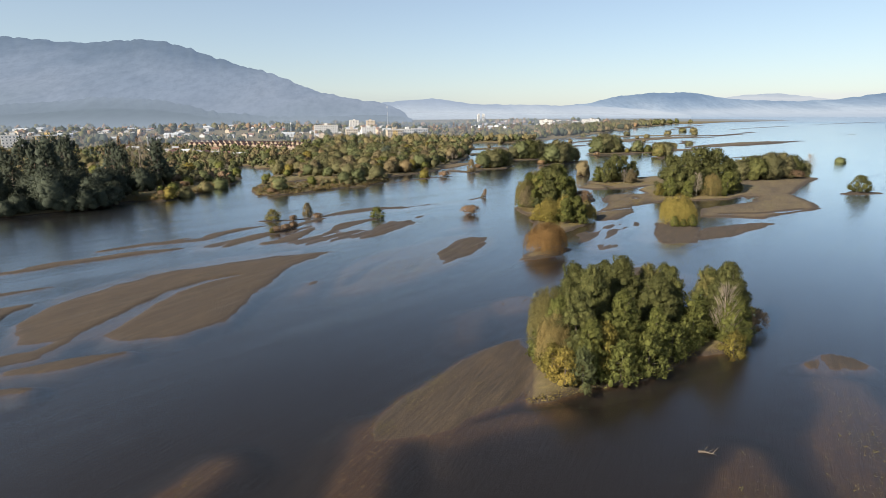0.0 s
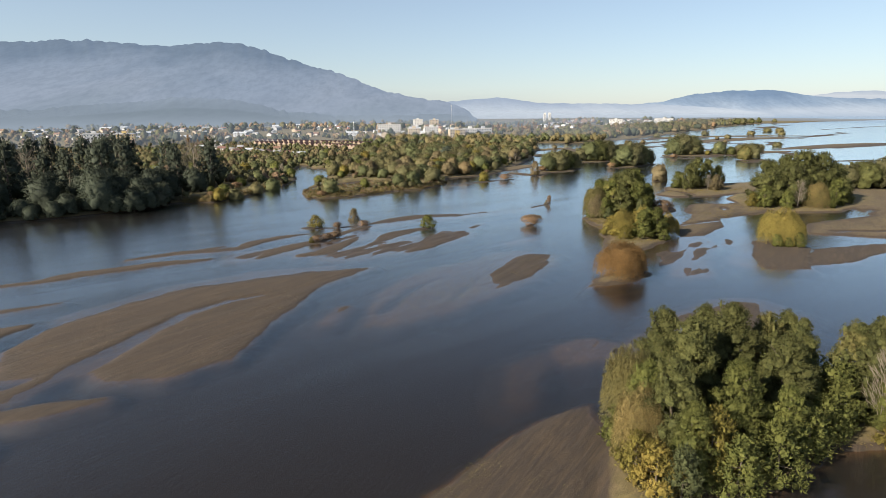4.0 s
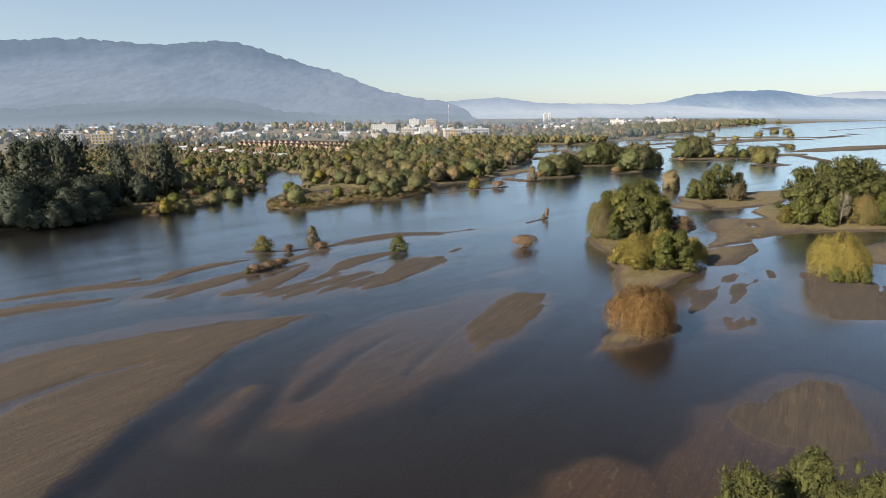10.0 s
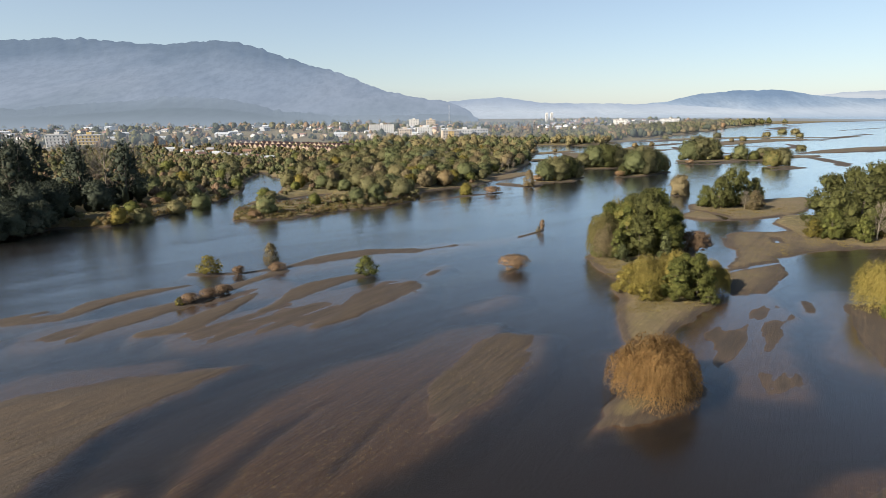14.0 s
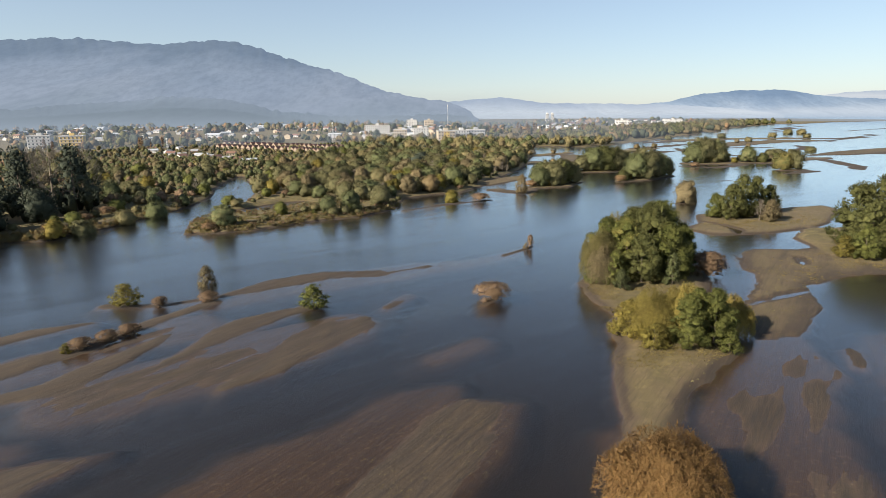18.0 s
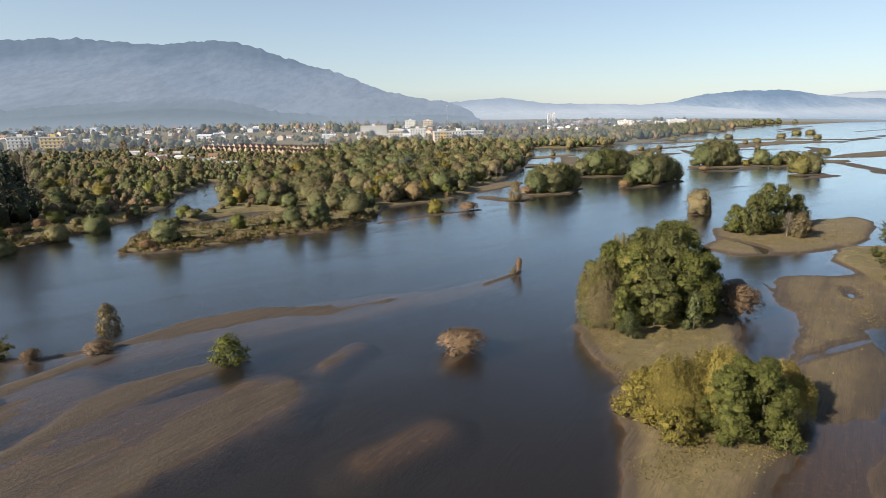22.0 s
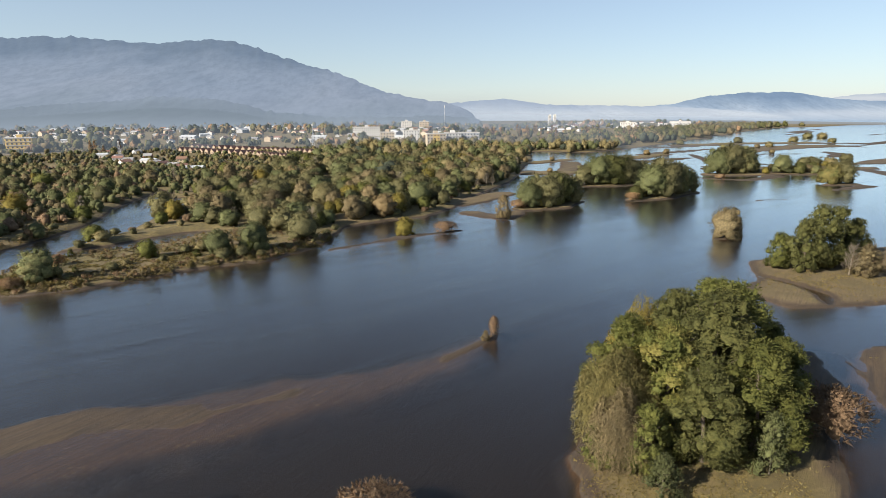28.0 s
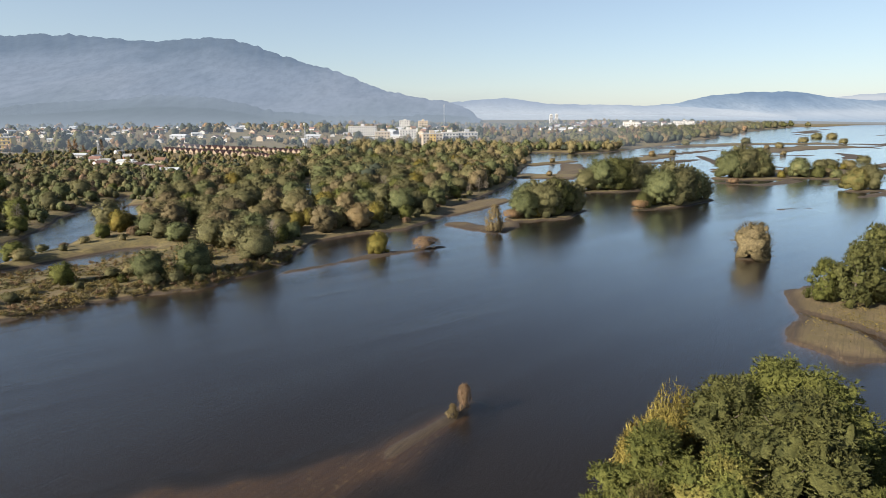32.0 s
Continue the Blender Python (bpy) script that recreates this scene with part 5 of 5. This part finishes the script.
def thicket(name, places, kinds, label, scale, core=0.84, leaf=0.095):
    """Far trees, joined, of kind stuff: each one a heap of three leafy lumps."""
    g = np.random.default_rng(len(places))
    pools = {}
    for x, y, h in places:
        kd = kinds[int(g.integers(len(kinds)))]
        pools.setdefault(kd[0], []).append((x, y, h))
    for mat, ps in pools.items():
        P = np.array(ps)
        a = g.random(len(P)) * 6.28
        heaps = [P] + [np.stack([P[:, 0] + np.cos(a + q) * P[:, 2] * 0.32, P[:, 1] + np.sin(a + q) * P[:, 2] * 0.32, P[:, 2] * g.uniform(0.55, 0.85, len(P))], 1) for q in (0, 2.6)]
        P = np.concatenate(heaps)
        n = max(12, scale // 2)
        d = unit(n * len(P), g).reshape(len(P), n, 3)
        d[:, :, 2] = np.abs(d[:, :, 2]) * 1.05 - 0.1
        lump = 1 + 0.2 * np.sin(d[:, :, 0] * 5 + P[:, None, 0]) * np.sin(d[:, :, 1] * 5 + P[:, None, 1])
        w = P[:, None, 2] * 0.36 * g.uniform(0.8, 1.25, (len(P), 1))
        z0 = height(P[:, 0], P[:, 1])
        c = np.stack([P[:, None, 0] + d[:, :, 0] * w * lump, P[:, None, 1] + d[:, :, 1] * w * lump, z0[:, None] + P[:, None, 2] * (0.44 + 0.48 * d[:, :, 2] * lump)], 2).reshape(-1, 3)
        d = norm(d.reshape(-1, 3))
        size = np.repeat(P[:, 2], n) * leaf
        v, f = kites(c, norm(d * 0.6 + unit(len(c), g) * 0.8), 1.0, 0.36, g)
        v = (c[:, None] + (v.reshape(-1, 3, 3) - c[:, None]) * size[:, None, None]).reshape(-1, 3)
        body = lumps(np.stack([P[:, 0], P[:, 1], z0 + P[:, 2] * 0.44, w[:, 0], P[:, 2] * 0.46], 1), g, 2, core)
        v, f, nn = join([body, outward(v, f, d, 0.6)])
        tagged(new(name, mesh_of(name, v, f, mat, True, nn)), label, "woods", kind="stuff")


def along(spine, count, spread, lo, hi, low=0.2):
    """Places strewn along a line, on ground above low, with heights."""
    pts, out = np.array(spine, float), []
    for _ in range(count):
        u = g4.random() * (len(pts) - 1)
        i = min(int(u), len(pts) - 2)
        x, y = pts[i] + (pts[i + 1] - pts[i]) * (u - i) + g4.normal(size=2) * spread
        if ground_at(x, y) > low:
            out.append((float(x), float(y), g4.uniform(lo, hi)))
    return out


SHORE = ((-43, 192), (-28, 196.5), (-14, 208.5), (-4, 214.5), (3, 223), (8, 234))
thicket("bank_scrub", along(SHORE, 900, 2.8, 0.35, 1.0), [(DRYGRASS,), (OLIVE,), (TAWNY,), (RUSSET,)], "low tawny scrub along the grassy bank", 60, 0.4, 0.24)
thicket("bank_scrub", along(((-86, 184), (-75, 188), (-66, 204), (-60, 243)), 420, 2.6, 0.5, 1.5), [(DRYGRASS,), (OLIVE,), (TAWNY,)], "low tawny scrub along the near bank", 60, 0.4, 0.24)
thicket("bank_scrub", along(((-46, 200), (-44, 212), (-30, 222), (-14, 232), (-4, 240)), 420, 4.5, 0.35, 0.9), [(DRYGRASS,), (OLIVE,), (RUSSET,), (TAWNY,)], "brown and yellow scrub before the wood", 60, 0.4, 0.24)
mead = [(x, y, g4.uniform(1.6, 4.6)) for x, y in scatter(1300, (-240, -60, 232, 420), lambda x, y: on_bank(x, y, 0.55), 2.4, g4)]
thicket("meadow_scrub", mead, [(OLIVE,), (BANKGREEN,), (TAWNY,), (RUSSET,), (BANKGREEN,)], "dense olive and brown scrub on the meadow", 90)
field = [(x, y, g4.uniform(1.4, 3.6)) for x, y in scatter(900, (-260, -30, 370, 600), lambda x, y: on_bank(x, y, 0.5), 3.6, g4)]
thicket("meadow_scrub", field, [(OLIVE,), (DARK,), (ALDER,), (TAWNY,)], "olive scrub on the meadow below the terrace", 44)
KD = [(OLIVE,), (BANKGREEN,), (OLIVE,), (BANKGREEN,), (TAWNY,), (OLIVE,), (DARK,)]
pl = [(x, y, g4.uniform(5, 10) if x > -45 else g4.uniform(2.5, 5)) for x, y in scatter(700, (-330, 190, 330, 640), lambda x, y: on_bank(x, y, 0.4) and y > 330 - 0.3 * x and not (-190 < x < -40 and y > 740 + 1.9 * x and y > 380 and NOISE.one(np.array(x * 0.02), np.array(y * 0.02)) > 0.35), 5.5, g4)]
thicket("far_bank_wood", pl, KD, "olive and brown woods between river and town", 170)
g5 = np.random.default_rng(45)
pl = []
for _ in range(1500):
    a, r = math.radians(g5.uniform(-40, 31)), g5.uniform(600, 1700)
    x, y = 10 + r * math.sin(a), 36 + r * math.cos(a)
    if on_bank(x, y, 0.4):
        pl.append((x, y, g5.uniform(5, 9) + (5 if NOISE.one(np.array(x * 0.011), np.array(y * 0.011)) > 0.62 else 0)))
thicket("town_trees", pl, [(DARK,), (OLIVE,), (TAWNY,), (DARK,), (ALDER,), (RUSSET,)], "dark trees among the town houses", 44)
pl = []
for k in range(170):
    u = g5.random()
    x, y = 140 + 260 * u + g5.normal() * 14, 590 + 270 * u + g5.normal() * 14 + 20
    if on_bank(x, y, 0.3):
        pl.append((x, y, g5.uniform(6, 12)))
for k in range(240):
    u = g5.random()
    x, y = 300 + 500 * u + g5.normal() * 30, 800 + 560 * u + abs(g5.normal()) * 60
    if on_bank(x, y, 0.3):
        pl.append((x, y, g5.uniform(7, 15)))
thicket("far_shore_wood", pl, [(OLIVE,), (ALDER,), (OLIVE,), (TAWNY,)], "olive woods on the far shore", 130)
for k in range(26):
    x = g5.uniform(70, 260)
    plant(POPLAR, x, 820 + g5.uniform(-60, 120), g5.uniform(9, 15), "slender grey-brown poplar before the town", "tree", "poplars before the town")
for k in range(16):
    x = g5.uniform(-330, -200)
    plant(POPLAR, x, 560 + g5.uniform(-60, 120), g5.uniform(7, 12), "slender poplar near the houses", "tree", "poplars near the houses")


# ---- buildings ----
def box_bm(x0, x1, y0, y1, z0, z1, bevel=0.0):
    bm = bmesh.new()
    bmesh.ops.create_cube(bm, size=1)
    bmesh.ops.transform(bm, matrix=Matrix.Translation(((x0 + x1) / 2, (y0 + y1) / 2, (z0 + z1) / 2)) @ Matrix.Diagonal((x1 - x0, y1 - y0, z1 - z0, 1)), verts=bm.verts)
    if bevel:
        bmesh.ops.bevel(bm, geom=bm.edges[:], offset=bevel, segments=1, affect="EDGES")
    return bm


def bm_mesh(name, bm, material):
    me = bpy.data.meshes.new(name)
    bm.to_mesh(me)
    bm.free()
    me.materials.append(material)
    return me


def gable(w, d, z0, rise, over=0.4, thick=0.18):
    """A pitched roof, ridge along x, with eaves and thickness, and gable ends below it."""
    bm = bmesh.new()
    prof = [(-d / 2 - over, z0 - 0.25), (0, z0 + rise), (d / 2 + over, z0 - 0.25), (d / 2 + over, z0 - 0.25 + thick), (0, z0 + rise + thick), (-d / 2 - over, z0 - 0.25 + thick)]
    rings = [[bm.verts.new((x, y, z)) for y, z in prof] for x in (-w / 2 - over, w / 2 + over)]
    for i in range(6):
        bm.faces.new((rings[0][i], rings[0][(i + 1) % 6], rings[1][(i + 1) % 6], rings[1][i]))
    for r in rings:
        bm.faces.new((r[0], r[1], r[4], r[5]))
        bm.faces.new((r[1], r[2], r[3], r[4]))
    bmesh.ops.recalc_face_normals(bm, faces=bm.faces[:])
    return bm


def walls(w, d, h, rise):
    bm = bmesh.new()
    prof = [(-d / 2, 0), (d / 2, 0), (d / 2, h), (0, h + rise * 0.97), (-d / 2, h)]
    rings = [[bm.verts.new((x, y, z)) for y, z in prof] for x in (-w / 2, w / 2)]
    for i in range(5):
        bm.faces.new((rings[0][i], rings[0][(i + 1) % 5], rings[1][(i + 1) % 5], rings[1][i]))
    for r in rings:
        bm.faces.new(r)
    bmesh.ops.recalc_face_normals(bm, faces=bm.faces[:])
    return bm


PANE = bm_mesh("window", box_bm(-0.55, 0.55, -0.05, 0.05, 0, 1.2, 0.02), GLASS)
LEAF = bm_mesh("door", box_bm(-0.45, 0.45, -0.05, 0.05, 0, 2.05, 0.02), DOOR)


def house_kind(w, d, h, rise, wall, roof, turned=False):
    parts = [("wall", bm_mesh("wall", walls(w, d, h, rise), wall), None), ("roof", bm_mesh("roof", gable(w, d, h, rise), roof), None)]
    spots = [(-w * 0.3, -d / 2, 0.9), (w * 0.3, -d / 2, 0.9)] + ([(-w * 0.3, -d / 2, 3.4), (0, -d / 2, 3.4), (w * 0.3, -d / 2, 3.4)] if h > 4.5 else [])
    if turned:
        spots = []
        side = [(-d * 0.25, 0.9), (d * 0.25, 0.9)] + ([(0, 3.4)] if h > 3.6 else [])
    for x, y, z in spots:
        parts.append(("window", PANE, pose(x, y, z)))
    if turned:
        for y, z in side:
            parts.append(("window", PANE, pose(-w / 2, y, z, 0, 0, 90)))
        parts.append(("door", LEAF, pose(-w / 2, 0, 0.02, 0, 0, 90)))
    else:
        parts.append(("door", LEAF, pose(0, -d / 2, 0.02)))
    return parts


def put_house(parts, x, y, turn, label, group="", s=1.0, z=None):
    top = new("house")
    z = ground_at(x, y) if z is None else z
    top.matrix_basis = pose(x, y, z - 0.1, 0, 0, turn) @ Matrix.Diagonal((s, s, s, 1))
    for name, me, m in parts:
        ob = place_part(name, me, top)
        if m is not None:
            ob.matrix_basis = m
    return tagged(top, label, "house", group)


ROW = house_kind(7.5, 6.0, 3.4, 3.0, TAN, ROOFRED, True)
SMALL = [(house_kind(9, 7, 2.9, 1.8, WHITE, ROOFGREY), "white house with a grey roof"), (house_kind(10, 7, 3.0, 2.0, WHITE, ROOFRED), "white house with a red roof"),
         (house_kind(9, 8, 5.2, 2.0, CREAM, ROOFBROWN), "two-storey cream house with a brown roof"), (house_kind(14, 9, 3.6, 1.4, WHITE, SHEET), "long white building with a pale metal roof"),
         (house_kind(8, 7, 3.0, 2.2, BRICK, ROOFGREY), "brick-red house with a grey roof"), (house_kind(18, 10, 5.0, 1.6, GREY, SHEET), "grey hall with a pale metal roof")]
# terrace of steep red gables, two rows
for row in (((-168, 555), (-100, 507), (-57, 462)), ((-180, 606), (-103, 552), (-50, 514))):
    for k in range(25):
        u = k / 24 * 2
        i = min(int(u), 1)
        p, q = row[i], row[i + 1]
        x, y = p[0] + (q[0] - p[0]) * (u - i), p[1] + (q[1] - p[1]) * (u - i)
        put_house(ROW, x, y, 62, "cream terrace house with a steep red gable", "terrace of red-gabled houses", 0.62)
# houses near the river meadow
for x, y, k, turn in ((-91, 392, 3, 4), (-103, 404, 1, 20), (-112, 415, 0, 10), (-122, 424, 1, 70), (-130, 432, 0, 15), (-118, 440, 2, 5), (-140, 445, 3, 0), (-150, 437, 1, 60), (-158, 456, 0, 12), (-172, 470, 1, 8),
                      (-182, 488, 0, 75), (-163, 490, 4, 10), (-200, 500, 3, 14), (-214, 530, 1, 5), (-196, 540, 0, 60)):
    put_house(SMALL[k][0], x, y, turn, SMALL[k][1], "houses by the river meadow", 0.62)
g6 = np.random.default_rng(46)
spots = []
for _ in range(1500):
    a, r = math.radians(g6.uniform(-38, 3)), g6.uniform(640, 1250)
    x, y = 10 + r * math.sin(a), 36 + r * math.cos(a)
    if on_bank(x, y, 0.4) and y > 700 and all((x - p) ** 2 + (y - q) ** 2 > 330 for p, q in spots):
        spots.append((x, y))
    if len(spots) >= 190:
        break
for _ in range(900):
    a, r = math.radians(g6.uniform(11, 29)), g6.uniform(980, 1650)
    x, y = 10 + r * math.sin(a), 36 + r * math.cos(a)
    if on_bank(x, y, 0.4) and back_from_shore(x, y, 60) and all((x - p) ** 2 + (y - q) ** 2 > 380 for p, q in spots):
        spots.append((x, y))
    if len(spots) >= 300:
        break
for x, y in spots:
    k = int(g6.choice(6, p=(0.26, 0.3, 0.14, 0.14, 0.08, 0.08)))
    if x > 150 and g6.random() < 0.5:
        k = 1
    put_house(SMALL[k][0], x, y, g6.uniform(-30, 30) + g6.choice((0, 90)), SMALL[k][1], "houses of the town", g6.uniform(0.7, 1.0))


def block(x, y, w, d, floors, wall, label, turn=0.0, stripe=None, storey=2.8):
    """A flat-roofed block: walls, floor bands, parapet and windows one by one."""
    top = new("apartment_building")
    z = ground_at(x, y)
    top.matrix_basis = pose(x, y, z - 0.1, 0, 0, turn)
    h = floors * storey
    part("wall", box_bm(-w / 2, w / 2, -d / 2, d / 2, 0, h, 0.05), wall, top)
    roof = part("roof", box_bm(-w / 2 - 0.3, w / 2 + 0.3, -d / 2 - 0.3, d / 2 + 0.3, h, h + 0.7, 0.05), CONCRETE, top)
    part("stair_house", box_bm(-2, 2, -2, 2, h + 0.7, h + 2.9, 0.05), wall, roof)
    if stripe:
        part("coloured_bay", box_bm(-w * 0.16, w * 0.16, -d / 2 - 0.5, -d / 2 + 0.1, 0, h - 0.4, 0.05), stripe, top, "ochre painted bay")
    n = max(3, int(w / 2.6))
    for f in range(floors):
        part("balcony", box_bm(-w / 2 + 0.3, w / 2 - 0.3, -d / 2 - 0.35, -d / 2 + 0.05, f * storey + 0.1, f * storey + 0.45, 0.03), CONCRETE, top)
        for k in range(n):
            ob = place_part("window", PANE, top)
            ob.matrix_basis = pose(-w / 2 + (k + 0.5) * w / n, -d / 2 - (0.52 if stripe and abs((k + 0.5) / n - 0.5) < 0.17 else 0.02), f * storey + 1.0)
    return tagged(top, label, "building")


block(32, 618, 17, 12, 4, CREAM, "cream apartment block with an ochre bay", 8, OCHRE)
block(48, 634, 14, 11, 4, WHITE, "white apartment block with balconies", 8)
block(64, 648, 18, 12, 4, GREY, "grey apartment block with balconies", 5)
block(-16, 674, 14, 12, 4, CREAM, "cream apartment block behind trees", 5)
block(5, 742, 18, 12, 4, WHITE, "white apartment block behind trees", 5)
block(-55, 830, 34, 12, 4, WHITE, "long white apartment block", 5)
block(-17, 1090, 18, 14, 5, WHITE, "white five-storey tower block", 3)
block(14, 1075, 16, 14, 5, CREAM, "cream five-storey tower block", 3)
block(372, 1110, 24, 16, 4, WHITE, "large white hospital-like block", -12)
block(560, 1330, 40, 16, 3, WHITE, "white low block on the far shore", -15)
block(480, 1180, 26, 14, 3, WHITE, "white low block on the far shore", -15)
block(-335, 575, 18, 12, 4, WHITE, "white block beyond the dark wood", 20)
block(-298, 562, 18, 12, 4, OCHRE, "ochre-yellow block beyond the dark wood", 20)
for x in (296, 308):
    block(x, 1420, 6, 6, 8, WHITE, "slim white twin tower", 0)


def mast(x, y, h, label):
    top = new("mast")
    z = ground_at(x, y)
    top.matrix_basis = pose(x, y, z - 0.2)
    for k in range(3):
        a = k * 2.094
        v, f = tube([(math.cos(a) * 1.1 * (1 - 0.75 * s), math.sin(a) * 1.1 * (1 - 0.75 * s), h * s) for s in np.linspace(0, 1, 6)], np.full(6, 0.12), 5)
        place_part("leg", mesh_of("leg", v, f, METAL), top)
    for s in np.linspace(0.08, 0.95, 12):
        r = 1.1 * (1 - 0.75 * s)
        v, f = tube([(math.cos(a) * r, math.sin(a) * r, h * s) for a in (0, 2.094, 4.189, 6.283)], np.full(4, 0.06), 4)
        place_part("brace", mesh_of("brace", v, f, METAL), top)
    part("antenna", box_bm(-0.5, 0.5, -0.5, 0.5, h * 0.92, h * 1.02, 0.1), WHITE, top)
    return tagged(top, label, "mast")


mast(-83, 640, 20, "tall steel lattice radio mast")
mast(50, 1150, 42, "tall thin steel mast")
mast(-190, 505, 11, "steel mast with white antenna box")

# ---- small things by the water ----
def litter(name, count, spine, spread, size, material, label, seed, floor=-0.3):
    """Many small leaves, weeds or pebbles along a line; stuff."""
    g = np.random.default_rng(seed)
    pts = np.array(spine, float)
    u = g.random(count) * (len(pts) - 1)
    i = np.minimum(u.astype(int), len(pts) - 2)
    p = pts[i] + (pts[i + 1] - pts[i]) * (u - i)[:, None] + g.normal(size=(count, 2)) * spread
    keep = (NOISE.fbm(p[:, 0] * 0.5, p[:, 1] * 0.5, 3) > -0.03) & (height(p[:, 0], p[:, 1]) > floor)
    p = p[keep]
    z = np.maximum(height(p[:, 0], p[:, 1]), 0.0) + 0.015
    d = unit(len(p), g)
    d[:, 2] = np.abs(d[:, 2]) * 0.35
    d /= np.linalg.norm(d, axis=1)[:, None]
    v, f = kites(np.column_stack([p, z]), d, size, 0.45, g)
    return tagged(new(name, mesh_of(name, v, f, material)), label, name.replace("_", " "), kind="stuff")


litter("weed_patch", 900, ((-5, 23), (-2, 28), (4, 35)), 0.8, 0.09, WEED, "pale yellow weeds along a wet bar", 1)
litter("weed_patch", 700, ((-3, 23.5), (3, 27), (9, 31)), 2.4, 0.07, WEED, "scattered pale weeds on a wet bar", 2)
litter("weed_patch", 1300, ((46, 60), (43, 20), (37, 13), (33, 8)), 1.3, 0.10, WEED, "yellow-green weeds in shallow water", 3)
litter("weed_patch", 400, ((21, 7), (25, 11), (27.5, 15)), 0.9, 0.09, WEED, "yellow-green weeds in shallow water", 4)
litter("weed_patch", 260, ((-22.5, 14), (-18.6, 20.3)), 0.6, 0.08, WEED, "yellow-green weeds in shallow water", 5)
litter("grass_tufts", 5200, ((11, 25.8), (18, 27), (26, 29), (33, 33), (38, 33.5), (45, 39)), 0.8, 0.18, DRYGRASS, "dry yellow grass along the island shore", 6, 0.06)
litter("grass_tufts", 5200, ((42.6, 146), (43, 138), (43.5, 130), (46, 143), (52, 140), (60, 142)), 1.6, 0.14, DRYGRASS, "dry yellow grass at the grove edge", 7, 0.06)
litter("grass_tufts", 3000, ((40, 112), (45, 118), (50, 116), (56, 121)), 1.6, 0.16, DRYGRASS, "dry yellow grass on a sandy point", 8, 0.06)
litter("grass_tufts", 10400, ((-43, 192), (-28, 196.5), (-14, 208.5), (-4, 214.5), (3, 223), (8, 233)), 1.6, 0.20, DRYGRASS, "rough yellow grass along the bank", 9, 0.06)
litter("grass_tufts", 6000, ((-86, 183), (-75, 187), (-66, 203), (-58, 243)), 2.0, 0.22, DRYGRASS, "rough yellow grass along the bank", 10, 0.06)

litter("grass_tufts", 1500, ((44, 108), (46, 118), (50, 132), (56, 138)), 3.6, 0.10, WEED, "sparse olive tufts on pale sand", 11, 0.15)
litter("weed_patch", 2600, ((22, 102), (14, 92), (4, 82), (-6, 73)), 3.4, 0.09, WEED, "scattered pale weeds over a shallow bar", 12)
litter("weed_patch", 1600, ((-48, 56), (-40, 74), (-28, 84), (-28, 66)), 3.6, 0.10, WEED, "scattered olive weeds on a sandbar", 13, 0.04)
litter("grass_tufts", 2600, ((45, 112), (50, 124), (54, 134), (60, 138)), 5.0, 0.16, OLIVE, "dark olive tufts over the sandy point", 15, 0.2)
litter("grass_tufts", 5200, ((80, 140), (92, 152), (106, 156), (116, 154)), 6.0, 0.20, DRYGRASS, "dry yellow grass over the mud flat", 16, 0.12)
litter("grass_tufts", 4200, ((90, 192), (98, 195), (108, 198), (118, 204)), 4.5, 0.20, DRYGRASS, "dry yellow grass on the sandy island", 17, 0.2)
litter("weed_patch", 2200, ((62, 124), (74, 136), (90, 154), (112, 156)), 5.0, 0.12, WEED, "olive weeds over the mud flat", 14, 0.05)

litter("grass_tufts", 12000, ((-43, 194), (-32, 203), (-20, 214), (-10, 222)), 4.5, 0.30, DRYGRASS, "rough yellow grass over the peninsula", 18, 0.2)
litter("grass_tufts", 7000, ((-44, 198), (-34, 208), (-22, 218), (-12, 225)), 5.0, 0.34, OLIVE, "olive tussocks over the peninsula", 19, 0.2)
litter("grass_tufts", 7000, ((-84, 186), (-72, 194), (-66, 215), (-70, 250), (-86, 280)), 5.0, 0.32, DRYGRASS, "rough yellow grass on the near bank", 20, 0.2)


def driftwood(x, y, turn, long):
    g = np.random.default_rng(5)
    top = new("driftwood_log")
    top.matrix_basis = pose(x, y, 0.03, 0, 0, turn)
    v, f = tube([(long * (s - 0.5), 0.08 * math.sin(s * 5), 0.02 + 0.06 * s) for s in np.linspace(0, 1, 8)], np.linspace(0.11, 0.03, 8), 7)
    place_part("stem", mesh_of("stem", v, f, BARK), top)
    for k in range(5):
        s = 0.3 + 0.14 * k
        b = np.array([long * (s - 0.5), 0, 0.06])
        e = b + np.array([0.5, (-1) ** k * g.uniform(0.4, 0.8), g.uniform(0.1, 0.4)])
        v, f = tube([b, (b + e) / 2 + 0.04, e], [0.035, 0.022, 0.008], 5)
        place_part("branch", mesh_of("branch", v, f, BARK), top)
    return tagged(top, "brown driftwood branch lying in shallow water", "driftwood")


driftwood(23.6, 15.4, -25, 1.3)
